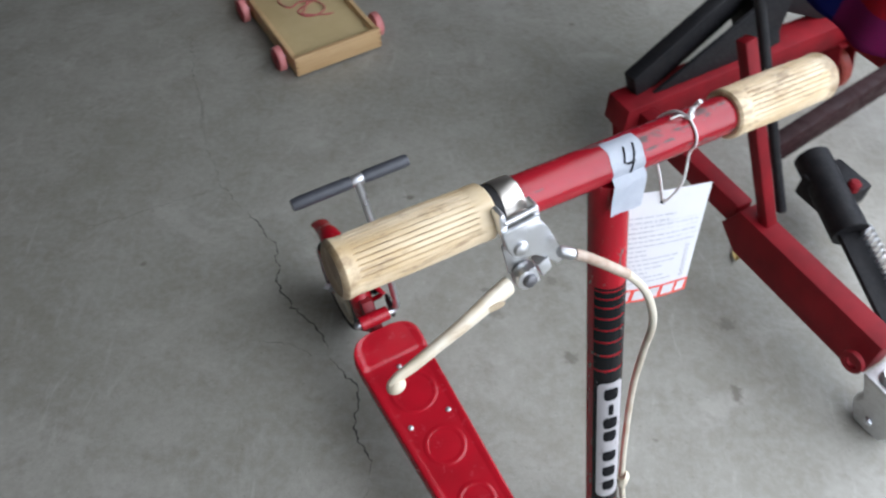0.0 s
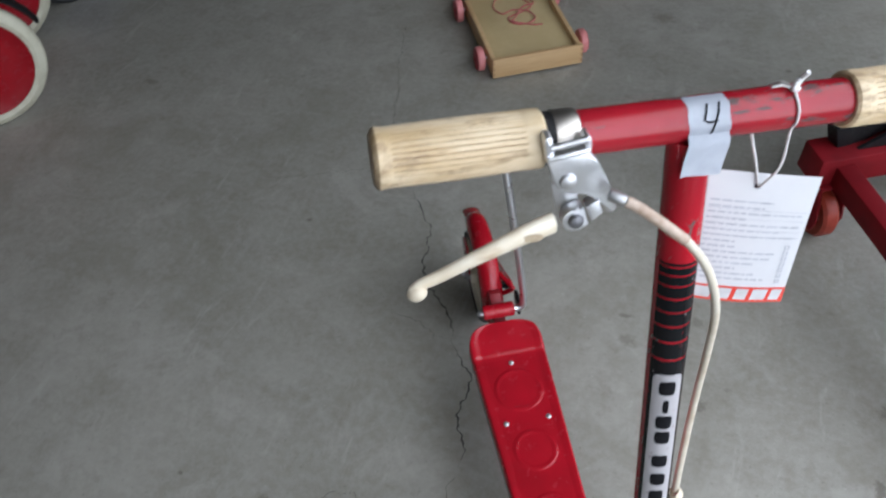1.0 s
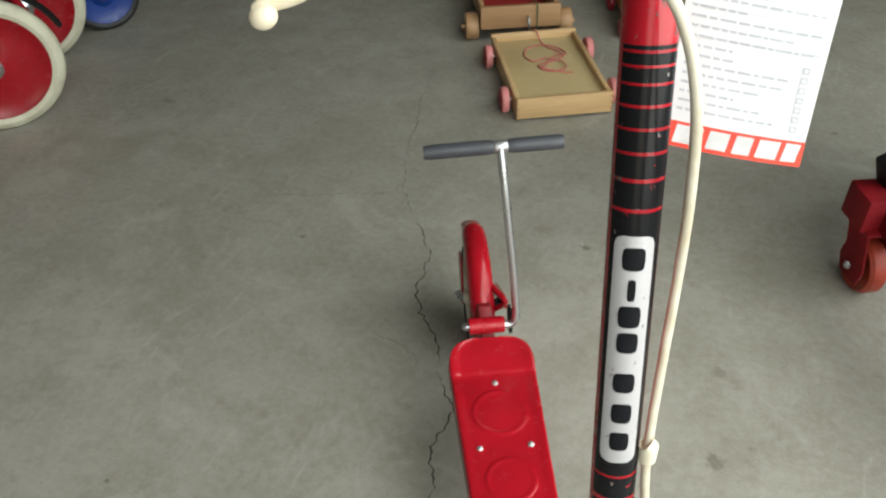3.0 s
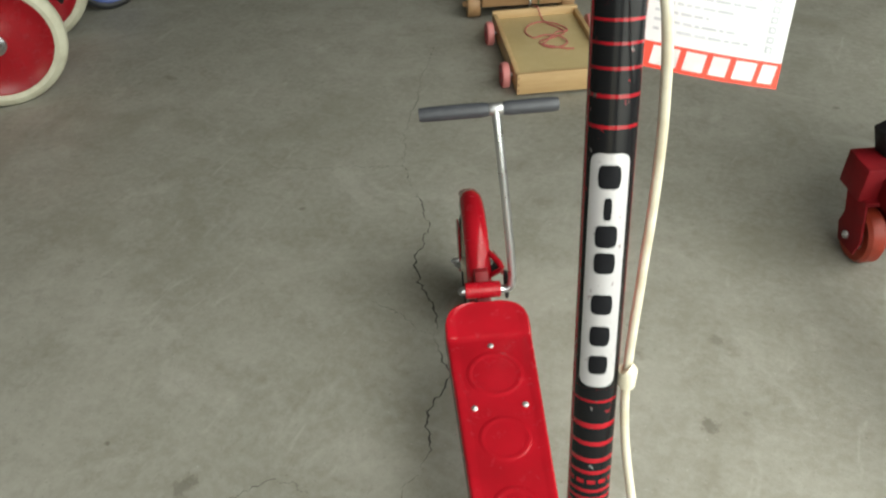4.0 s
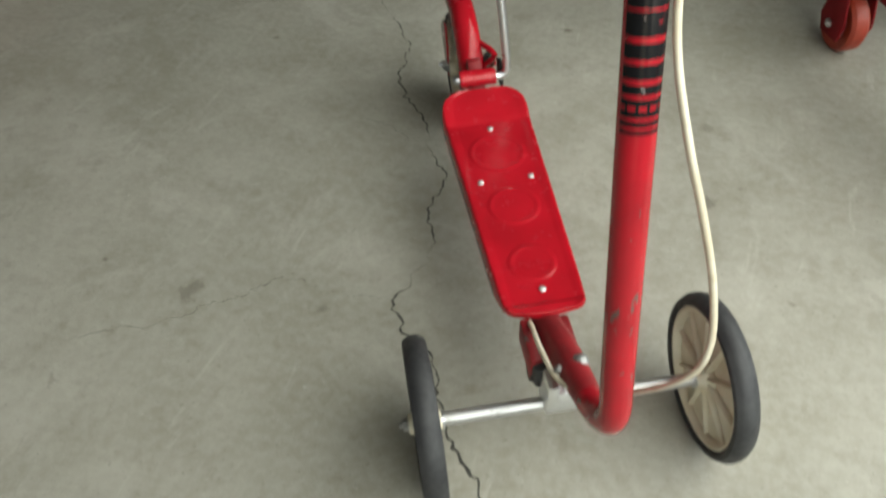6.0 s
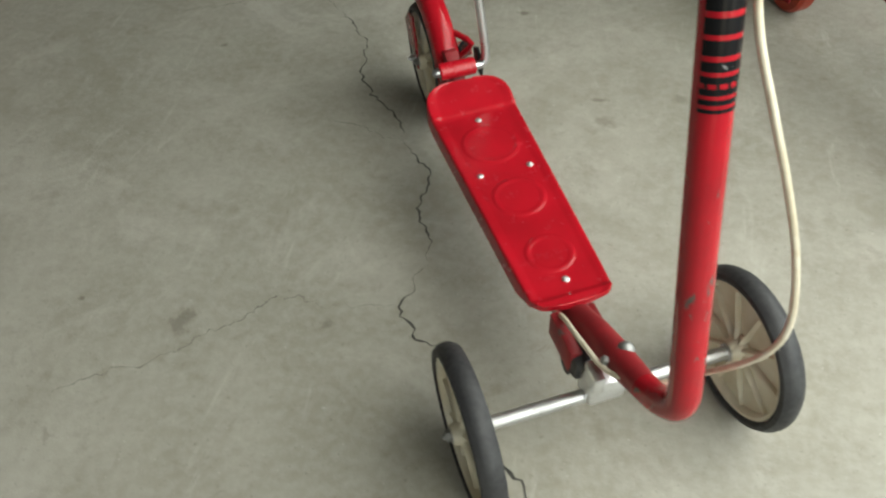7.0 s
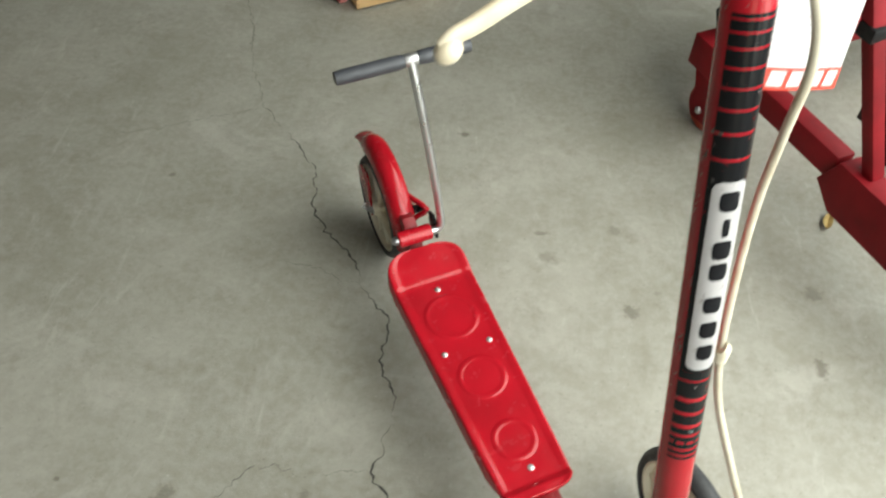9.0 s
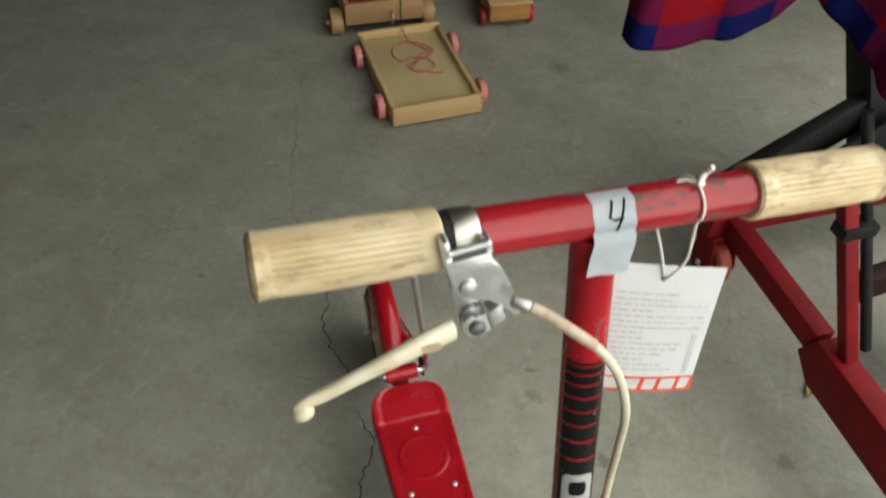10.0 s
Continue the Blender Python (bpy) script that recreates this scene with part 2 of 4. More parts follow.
conc = fm.mix(scuff, conc, (0.45, 0.43, 0.385))
conc = fm.mix(fm.math("MULTIPLY", fine, 0.34), conc, (0.40, 0.382, 0.341))
conc = fm.mix(fm.ramp(fm.noise(150, 4, 0.7, shift=(4, 4, 0)), 0.60, 0.72, 0.0, 0.65), conc, (0.14, 0.13, 0.105))
conc = fm.mix(fm.ramp(fm.noise(230, 2, 0.5, shift=(9, 1, 0)), 0.70, 0.76, 0.0, 0.5), conc, (0.5, 0.49, 0.45))
conc = fm.mix(fm.ramp(fm.noise(3.4, 5, 0.65, shift=(2, 7, 0), warp=0.8), 0.52, 0.68, 0.0, 0.38), conc, (0.20, 0.187, 0.142))
conc = fm.mix(fm.ramp(fm.noise(5.5, 6, 0.7, shift=(8, 3, 0), warp=0.6), 0.54, 0.70, 0.0, 0.36), conc, (0.44, 0.418, 0.374))
conc = fm.mix(fm.ramp(fm.noise(34, 5, 0.75, shift=(1, 6, 0), warp=1.0), 0.64, 0.72, 0.0, 0.45), conc, (0.17, 0.155, 0.12))
conc = fm.mix(fm.ramp(fm.noise(52, 4, 0.7, shift=(5, 2, 0)), 0.68, 0.74, 0.0, 0.45), conc, (0.52, 0.515, 0.47))
SPOTS = [  # x, y, half width, half depth, strength
    (-0.347, 0.384, 0.020, 0.032, 0.75), (0.246, 0.941, 0.016, 0.016, 0.6), (0.271, 0.775, 0.020, 0.018, 0.9),
    (-0.165, 0.415, 0.012, 0.010, 0.6), (-0.036, 1.148, 0.014, 0.009, 0.95), (-0.494, 0.391, 0.007, 0.006, 0.9),
    (-0.545, 0.963, 0.010, 0.009, 0.9), (0.314, 0.818, 0.012, 0.007, 0.5), (0.137, 0.866, 0.024, 0.018, 0.6),
    (0.124, 0.919, 0.016, 0.008, 0.8), (0.563, 0.851, 0.022, 0.022, 0.8), (0.552, 0.713, 0.014, 0.030, 0.95),
    (0.40, 0.62, 0.008, 0.006, 0.8), (-0.126, 1.169, 0.030, 0.020, 0.35), (-1.15, 1.28, 0.035, 0.012, 0.6),
    (0.03, 1.9, 0.05, 0.03, 0.6), (-0.30, 1.95, 0.05, 0.03, 0.5), (0.35, 1.75, 0.012, 0.009, 0.8),
]
geo = fm.t.nodes.new("ShaderNodeSeparateXYZ")
fm.put(fm.coord, geo.inputs["Vector"])
wob = fm.math("MULTIPLY", fm.math("SUBTRACT", fm.noise(75, 4, 0.7), 0.5), 2.6)
spot_total = None
for sx, sy, hw, hd, power in SPOTS:
    dx = fm.math("DIVIDE", fm.math("SUBTRACT", geo.outputs[0], sx), hw * 0.85)
    dy = fm.math("DIVIDE", fm.math("SUBTRACT", geo.outputs[1], sy), hd * 0.85)
    dist = fm.math("SQRT", fm.math("ADD", fm.math("MULTIPLY", dx, dx), fm.math("MULTIPLY", dy, dy)), 0)
    one = fm.ramp(fm.math("ADD", dist, wob), 1.05, 0.35, 0.0, power)
    spot_total = one if spot_total is None else fm.math("MAXIMUM", spot_total, one)
conc = fm.mix(fm.math("MULTIPLY", spot_total, 0.62), conc, (0.085, 0.07, 0.05))
fm.colour(conc)
fm.rough(fm.ramp(fm.noise(12, 5), 0.3, 0.7, 0.5, 0.72))
fm.bump(fm.math("ADD", fm.math("MULTIPLY", grit, 0.5), fm.math("MULTIPLY", fm.noise(60, 5, 0.7), 1.0)), 0.5, 0.0018)
FLOOR = fm.m


# ---- mesh helpers ----
def part(name, bm, material, parent=None, label="", smooth=True):
    """Links a bmesh as one mesh object, under parent if given."""
    bmesh.ops.recalc_face_normals(bm, faces=bm.faces)
    me = bpy.data.meshes.new(name)
    bm.to_mesh(me)
    bm.free()
    me.materials.append(material)
    if smooth:
        me.polygons.foreach_set("use_smooth", [True] * len(me.polygons))
        me.set_sharp_from_angle(angle=radians(38))
    ob = new(name, me)
    ob.parent = parent
    if label:
        tagged(ob, label)
    return ob


def thing(name, m, label, category, group=""):
    ob = new(name)
    ob.empty_display_size = 0.05
    ob.matrix_world = m
    return tagged(ob, label, category, group)


def ring_skin(bm, rings, closed=False, caps=True):
    """Faces between rings of equal length."""
    vs = [[bm.verts.new(p) for p in r] for r in rings]
    n = len(vs[0])
    pairs = list(zip(vs, vs[1:])) + ([(vs[-1], vs[0])] if closed else [])
    for a, b in pairs:
        for i in range(n):
            bm.faces.new((a[i], a[(i + 1) % n], b[(i + 1) % n], b[i]))
    if caps and not closed:
        bm.faces.new(vs[0][::-1])
        bm.faces.new(vs[-1])
    return bm


def spline(pts, steps=8):
    """Catmull-Rom points through pts."""
    p = [Vector(q) for q in pts]
    p = [p[0] * 2 - p[1]] + p + [p[-1] * 2 - p[-2]]
    out = []
    for i in range(1, len(p) - 2):
        for k in range(steps):
            t = k / steps
            out.append(0.5 * (2 * p[i] + (p[i + 1] - p[i - 1]) * t + (2 * p[i - 1] - 5 * p[i] + 4 * p[i + 1] - p[i + 2]) * t * t
                              + (3 * p[i] - p[i - 1] - 3 * p[i + 1] + p[i + 2]) * t ** 3))
    return out + [p[-2]]


def sweep(pts, r, n=18, flat=1.0, up=None, bm=None, closed=False):
    """A tube along pts; r is one radius or one for each point; flat squeezes the section along its second axis."""
    bm = bm or bmesh.new()
    pts = [Vector(p) for p in pts]
    rs = r if isinstance(r, (list, tuple)) else [r] * len(pts)
    side, rings = None, []
    for i, p in enumerate(pts):
        a, b = pts[i - 1] if (i or closed) else p, pts[(i + 1) % len(pts)] if (i + 1 < len(pts) or closed) else p
        d = (b - a).normalized()
        if side is None:
            side = Vector(up) if up else (Vector((0, 0, 1)) if abs(d.z) < 0.9 else Vector((1, 0, 0)))
        side = (side - d * side.dot(d)).normalized()
        w = d.cross(side)
        rings.append([p + side * math.cos(2 * math.pi * k / n) * rs[i] * flat + w * math.sin(2 * math.pi * k / n) * rs[i] for k in range(n)])
    return ring_skin(bm, rings, closed)


def lathe(profile, m=Matrix(), n=40, bm=None, closed=False):
    """Revolves (radius, height) round the z axis of m; closed joins the last to the first."""
    bm = bm or bmesh.new()
    rings = [[m @ Vector((max(r, 1e-5) * math.cos(2 * math.pi * k / n), max(r, 1e-5) * math.sin(2 * math.pi * k / n), z)) for k in range(n)] for r, z in profile]
    return ring_skin(bm, rings, closed, not closed)


def box(c, s, bevel=0.002, m=Matrix(), bm=None, seg=2):
    bm = bm or bmesh.new()
    fresh = bmesh.ops.create_cube(bm, size=1, matrix=m @ Matrix.Translation(c) @ Matrix.Diagonal((*s, 1)))["verts"]
    if bevel:
        edges = list({e for v in fresh for e in v.link_edges})
        bmesh.ops.bevel(bm, geom=edges, offset=bevel, segments=seg, affect="EDGES", profile=0.5)
    return bm


def prism(outline, depth, m=Matrix(), bevel=0.0, bm=None):
    """Extrudes a flat outline (x, y) along the z axis of m, from -depth/2 to depth/2."""
    bm = bm or bmesh.new()
    lo = [bm.verts.new(m @ Vector((x, y, -depth / 2))) for x, y in outline]
    hi = [bm.verts.new(m @ Vector((x, y, depth / 2))) for x, y in outline]
    n = len(lo)
    faces = [bm.faces.new(lo[::-1]), bm.faces.new(hi)]
    faces += [bm.faces.new((lo[i], lo[(i + 1) % n], hi[(i + 1) % n], hi[i])) for i in range(n)]
    if bevel:
        edges = list({e for f in faces[:2] for e in f.edges})
        bmesh.ops.bevel(bm, geom=edges, offset=bevel, segments=2, affect="EDGES", profile=0.5)
    return bm


X_AXIS = pose(0, 0, 0, 0, 90, 0)          # turns z onto x
SIDE = Matrix(((0, 0, 1, 0), (1, 0, 0, 0), (0, 1, 0, 0), (0, 0, 0, 1)))   # (a, b, c) to x=c, y=a, z=b
FRONT = Matrix(((1, 0, 0, 0), (0, 0, -1, 0), (0, 1, 0, 0), (0, 0, 0, 1)))  # (a, b, c) to x=a, y=-c, z=b


def at_x(x, y, z):
    return Matrix.Translation((x, y, z)) @ X_AXIS


def nut(m, r, h, bm=None, dome=True):
    """A six-sided nut along the z axis of m."""
    prof = [(r * 0.92, 0), (r, h * 0.12), (r, h * 0.75), (r * 0.85, h)]
    bm = lathe(prof, m, 6, bm)
    if dome:
        lathe([(r * 0.5, h * 0.9), (r * 0.5, h * 1.35), (r * 0.3, h * 1.6), (0, h * 1.65)], m, 14, bm)
    return bm


# ---- room ----
bm = bmesh.new()
bmesh.ops.create_grid(bm, x_segments=8, y_segments=8, size=1, matrix=pose(-0.3, 1.6, 0) @ Matrix.Diagonal((4.2, 4.6, 1, 1)))
tagged(part("floor", bm, FLOOR, smooth=False), "grey trowelled concrete garage floor with cracks and oil spots", "floor", kind="structure")
# walls and ceiling are out of view, added to shape the light
for wall_name, c, s in (("wall_north", (-1.4, 5.3, 1.4), (5.8, 0.2, 2.8)), ("wall_west", (-4.4, 1.65, 1.4), (0.2, 7.5, 2.8))):
    tagged(part(wall_name, box(c, s, 0), WALL, smooth=False), "plain grey plastered garage wall, added out of view", "wall", kind="structure")
# south wall with a fill-lamp gap, east wall with the wide garage door opening
bm = box((-2.05, -2.05, 1.4), (4.7, 0.2, 2.8), 0)
box((1.40, -2.05, 1.4), (0.20, 0.2, 2.8), 0, bm=bm)
box((0.80, -2.05, 2.4), (1.00, 0.2, 0.8), 0, bm=bm)
tagged(part("wall_south", bm, WALL, smooth=False), "plain grey wall, added out of view, with a gap for the fill lamp", "wall", kind="structure")
bm = box((1.40, 3.65, 1.4), (0.2, 3.10, 2.8), 0)
box((1.40, -1.55, 1.4), (0.2, 0.80, 2.8), 0, bm=bm)
box((1.40, 0.475, 2.575), (0.2, 3.25, 0.45), 0, bm=bm)
tagged(part("wall_east", bm, WALL, smooth=False), "plain grey wall, added out of view, round an open garage door", "wall", kind="structure")
tagged(part("ceiling", box((-1.5, 1.6, 2.9), (6.0, 7.6, 0.2), 0), WALL, smooth=False), "plain grey garage ceiling, added out of view", "ceiling", kind="structure")


def crack(pts, width, seed, jag=0.009):
    """A jagged open crack along pts, a hair above the concrete."""
    rnd = random.Random(seed)
    fine_pts = []
    for a, b in zip(pts, pts[1:]):
        a, b = Vector((*a, 0)), Vector((*b, 0))
        steps = max(2, int((b - a).length / 0.006))
        side = Vector((-(b - a).y, (b - a).x, 0)).normalized()
        drift = 0.0
        for k in range(steps):
            drift = drift * 0.7 + rnd.uniform(-1, 1) * jag * 0.5
            fine_pts.append((a.lerp(b, k / steps) + side * drift * min(1, k, steps - k), side))
    bm = bmesh.new()
    rows = []
    for i, (p, side) in enumerate(fine_pts):
        fade = min(1, i / 6, (len(fine_pts) - 1 - i) / 6)
        lump = noise.noise(Vector((p.x * 9 + seed, p.y * 9, 0)))
        w = max(0.00015, width * fade * (0.45 + 0.75 * rnd.random() ** 2 + 0.75 * lump))
        rows.append([bm.verts.new(p + side * s * w + Vector((0, 0, 0.0005))) for s in (-0.5, 0.5)])
    for a, b in zip(rows, rows[1:]):
        bm.faces.new((a[0], a[1], b[1], b[0]))
    tagged(part("floor_crack", bm, CRACK, smooth=False), "thin jagged dark crack in the concrete floor", "crack", "cracks in the floor", "structure")


MAIN_CRACK = [(-0.62, 1.70), (-0.56, 1.50), (-0.524, 1.391), (-0.493, 1.292), (-0.434, 1.166), (-0.371, 1.102), (-0.345, 1.078), (-0.318, 1.04), (-0.287, 0.996),
              (-0.277, 0.955), (-0.270, 0.905), (-0.245, 0.868), (-0.19, 0.823), (-0.162, 0.768)]
crack(MAIN_CRACK[:6], 0.0013, 1)
crack(MAIN_CRACK[5:], 0.0030, 2)
crack([(-0.162, 0.768), (-0.135, 0.74), (-0.101, 0.701), (-0.104, 0.65), (-0.095, 0.605), (-0.07, 0.565), (-0.062, 0.532)], 0.0029, 3)
crack([(-0.062, 0.532), (-0.073, 0.496), (-0.082, 0.47), (-0.078, 0.451), (-0.056, 0.419), (-0.03, 0.408), (-0.005, 0.396), (0.011, 0.375),
       (0.022, 0.34), (0.041, 0.317), (0.073, 0.284), (0.108, 0.255), (0.15, 0.20)], 0.0034, 4)
crack([(-0.173, 0.437), (-0.19, 0.447), (-0.215, 0.451), (-0.239, 0.445), (-0.262, 0.413), (-0.298, 0.377), (-0.34, 0.337), (-0.403, 0.292), (-0.461, 0.253)], 0.0010, 5)
crack([(-0.17, 0.436), (-0.15, 0.448), (-0.127, 0.452), (-0.078, 0.456)], 0.0009, 6)
crack([(-0.162, 0.768), (-0.19, 0.765), (-0.219, 0.779), (-0.257, 0.792), (-0.30, 0.80)], 0.0010, 7)
crack([(-0.434, 1.166), (-0.53, 1.12), (-0.64, 1.07), (-0.74, 1.04)], 0.0007, 8)

# a dry leaf by the hoist
bm = bmesh.new()
rows = []
for k in range(9):
    t = k / 8
    w = 0.008 * math.sin(math.pi * min(1, t * 1.05)) ** 0.8 + 0.0004
    rows.append([bm.verts.new((s * w, t * 0.05 - 0.025, 0.003 + 0.004 * abs(s) + 0.006 * (t - 0.5) ** 2 * 4)) for s in (-1, -0.5, 0, 0.5, 1)])
for a, b in zip(rows, rows[1:]):
    for i in range(4):
        bm.faces.new((a[i], a[i + 1], b[i + 1], b[i]))
leaf = part("dry_leaf", bm, LEAF)
leaf.matrix_world = pose(0.614, 1.013, 0, 0, 0, -20)
tagged(leaf, "small curled yellow-brown dry leaf on the concrete", "leaf")


# ---- kick scooter ----
SCOOTER = pose(0.0275, 0.586, 0, 0, 0, 30.19)
scooter = thing("kick_scooter", SCOOTER, "old red three-wheeled kick scooter with cream ribbed grips", "scooter")

# deck: a pressed pan with rolled edges, a raised heel plate and three embossed rings
RINGS = ((0.053, 0.0345), (-0.047, 0.0295), (-0.140, 0.0255))


def deck_half(y):
    w = 0.0565 - 0.0125 * (0.14 - min(y, 0.14)) / 0.34
    if y > 0.125:
        w *= max(0.0, 1 - ((y - 0.125) / 0.0435) ** 3.2) ** (1 / 3.2)
    if y < -0.188:
        w *= max(0.0, 1 - ((-0.188 - y) / 0.027) ** 4) ** 0.25
    return w


def smooth(a, b, v):
    t = min(1, max(0, (v - a) / (b - a)))
    return t * t * (3 - 2 * t)


def deck_z(u, y):
    x = u * deck_half(y)
    z = 0.1345
    z += 0.0013 * smooth(0.74, 0.95, abs(u))
    z += 0.30 * max(0.0, y - 0.116) + 0.002 * smooth(0.110, 0.122, y)
    z += 0.0055 * smooth(-0.196, -0.206, y)
    for cy, r in RINGS:
        d = math.hypot(x, y - cy)
        z += 0.0010 * smooth(r + 0.0030, r + 0.0002, d) - 0.0007 * smooth(r - 0.003, r - 0.0055, d)
    return z


bm = bmesh.new()
us = [-1 + 2 * i / 72 for i in range(73)]
ys = [-0.2148 + 0.3830 * j / 250 for j in range(251)]
grid = [[bm.verts.new((u * deck_half(y), y, deck_z(u, y))) for u in us] for y in ys]
for a, b in zip(grid, grid[1:]):
    for i in range(72):
        bm.faces.new((a[i], a[i + 1], b[i + 1], b[i]))
border = [v for v in grid[0]] + [r[-1] for r in grid[1:]] + grid[-1][-2::-1] + [r[0] for r in grid[-2:0:-1]]
prev = border
for out, drop in ((0.0014, -0.0010), (0.0024, -0.0040), (0.0034, -0.013), (0.0036, -0.0205)):
    ring = []
    for v0, v in zip(border, prev):
        n = Vector((v0.co.x, 0, 0)).normalized() if abs(v0.co.x) > 0.02 else Vector((0, 1 if v0.co.y > 0 else -1, 0))
        shallow = 1 - 0.65 * smooth(-0.16, -0.205, v0.co.y) - 0.4 * smooth(0.13, 0.16, v0.co.y)
        ring.append(bm.verts.new(v0.co + n * out * shallow + Vector((0, 0, drop * shallow))))
    for i in range(len(ring)):
        j = (i + 1) % len(ring)
        bm.faces.new((prev[i], prev[j], ring[j], ring[i]))
    prev = ring
deck = part("deck", bm, RED, scooter, "glossy red pressed-steel footboard with three embossed rings")
for bx, by in ((0, 0.101), (-0.0318, 0), (0.0318, 0), (0.002, -0.180)):
    bz = deck_z(bx / deck_half(by), by)
    bm = lathe([(0.0042, -0.001), (0.0042, 0.0006), (0.0036, 0.0015), (0.0020, 0.0021), (0, 0.0022)], Matrix.Translation((bx, by, bz)), 20)
    box((0, 0, 0.0024), (0.0055, 0.0009, 0.0006), 0, Matrix.Translation((bx, by, bz)) @ pose(0, 0, 0, 0, 0, 37 + by * 300), bm)
    part("bolt", bm, BRIGHT_BOLT, deck, "small bright slotted bolt")

# stem and frame tube in one bent pipe
STEM_TOP, STEM_LOW = Vector((0.0172, -0.2173, 0.866)), Vector((0.004, -0.3865, 0.258))
stem_dir = (STEM_TOP - STEM_LOW).normalized()
bend = [STEM_TOP - stem_dir * 0.009, STEM_TOP.lerp(STEM_LOW, 0.5), STEM_LOW + stem_dir * 0.02, STEM_LOW, Vector((0.0042, -0.3915, 0.232)), Vector((0.0034, -0.387, 0.211)),
        Vector((0.0018, -0.371, 0.194)), Vector((0.0, -0.35, 0.183))]
part("stem", sweep(bend[:2] + spline(bend[2:], 6), 0.0132, 28), RED_STEM, scooter, "worn red steel stem with chipped paint")
lower = [(0, -0.3505, 0.1832), (0, -0.31, 0.164), (0, -0.26, 0.142), (0, -0.20, 0.113), (0, -0.1, 0.107), (0, 0.12, 0.110)]
part("frame_tube", sweep(spline(lower, 5), [0.0128 + 0.003 * min(1, k / 6) for k in range(26)], 22), RED_FRAME, scooter, "dirty dark red lower frame tube")
bm = box((-0.026, -0.245, 0.121), (0.013, 0.055, 0.034), 0.003, Matrix())
box((0.0, -0.235, 0.112), (0.05, 0.06, 0.012), 0.003, bm=bm)
part("frame_bracket", bm, RED_FRAME, scooter)
bm = lathe([(0.0085, 0), (0.0085, 0.004), (0.0065, 0.008), (0.003, 0.0105), (0, 0.011)], Matrix.Translation((0.006, -0.303, 0.170)), 22)
lathe([(0.006, -0.02), (0.006, 0.0)], Matrix.Translation((0.006, -0.303, 0.170)), 16, bm)
lathe([(0.0052, 0), (0.0052, 0.006), (0.003, 0.009), (0, 0.0095)], pose(-0.012, -0.305, 0.164, 0, -40, 0), 6, bm)
part("steering_bolt", bm, DULL_BOLT, scooter, "dull domed steering bolt")
bm = box((-0.004, -0.290, 0.104), (0.040, 0.030, 0.036), 0.005)
box((-0.018, -0.297, 0.128), (0.012, 0.026, 0.026), 0.003, bm=bm)
part("axle_block", bm, ALLOY, scooter, "cast aluminium axle block")
bm = box((-0.022, -0.268, 0.118), (0.018, 0.03, 0.03), 0.006)
lathe([(0.011, -0.012), (0.011, 0.012)], at_x(-0.02, -0.262, 0.107), 18, bm)
part("axle_bushing", bm, RUBBER, scooter)

# front axle and wheels
WHEEL_R = 0.0895
part("front_axle", sweep([(-0.126, -0.292, WHEEL_R), (0.137, -0.292, WHEEL_R)], 0.0072, 18), STEEL, scooter, "dull steel front axle tube")


def wheel(parent, x, y, r, name, spokes=10, outer=-1, hub_mat=WHEEL_CREAM):
    """A moulded spoked wheel with a solid tyre; outer is the side (in x) that faces outwards."""
    m = Matrix.Translation((x, y, r)) @ X_AXIS
    ri = r - 0.0135
    rim = lathe([(ri + 0.0005, -0.0095), (ri, 0.0095), (ri - 0.0035, 0.0098), (ri - 0.0055, 0.007), (ri - 0.0065, 0.0018), (ri - 0.0065, -0.0018), (ri - 0.0055, -0.007),
                 (ri - 0.0035, -0.0098)], m, 56, closed=True)
    lathe([(0.0175, -0.0010), (ri - 0.004, -0.0010), (ri - 0.004, 0.0010), (0.0175, 0.0010)], m, 56, rim, closed=True)
    lathe([(0.0045, -0.017), (0.0100, -0.017), (0.0115, -0.012), (0.0135, -0.006), (0.019, -0.003), (0.019, 0.003), (0.0135, 0.006), (0.0115, 0.012), (0.0100, 0.017), (0.0045, 0.017)],
          m, 32, rim, closed=True)
    w = part(name, rim, hub_mat, parent, "cream moulded plastic wheel with ribbed spokes")
    for k in range(spokes):
        turn = m @ pose(0, 0, 0, 0, 0, 360 * k / spokes + 9)
        pts = spline([(0.011, 0, 0), (0.03, 0, 0), (ri - 0.018, 0, 0), (ri - 0.003, 0, 0)], 4)
        part("spoke", sweep([turn @ p for p in pts], [0.0088 - 0.0034 * min(1, j / 9) for j in range(13)], 12, 0.42, up=turn.to_3x3() @ Vector((0, 1, 0))), hub_mat, w)
    half = 0.0125
    part("tyre", lathe([(ri, -half * 0.82), (ri + 0.004, -half), (ri + 0.0085, -half * 0.93), (r - 0.0022, -half * 0.62), (r - 0.0004, -half * 0.32), (r, 0), (r - 0.0004, half * 0.32),
                        (r - 0.0022, half * 0.62), (ri + 0.0085, half * 0.93), (ri + 0.004, half), (ri, half * 0.82)], m, 72, closed=True), RUBBER, w, "solid black rubber tyre")
    cap = nut(Matrix.Translation((x + outer * 0.017, y, r)) @ pose(0, 0, 0, 0, 90 * outer, 0), 0.0062, 0.006)
    lathe([(0.0085, 0), (0.0085, 0.0018), (0.004, 0.0018)], Matrix.Translation((x + outer * 0.0162, y, r)) @ pose(0, 0, 0, 0, 90 * outer, 0), 24, cap)
    part("axle_nut", cap, DULL_BOLT, w)
    part("washer", lathe([(0.0098, 0), (0.0098, 0.003), (0.007, 0.003)], Matrix.Translation((x - outer * 0.0195, y, r)) @ pose(0, 0, 0, 0, 90 * outer, 0), 24), CHROME, w)
    return w


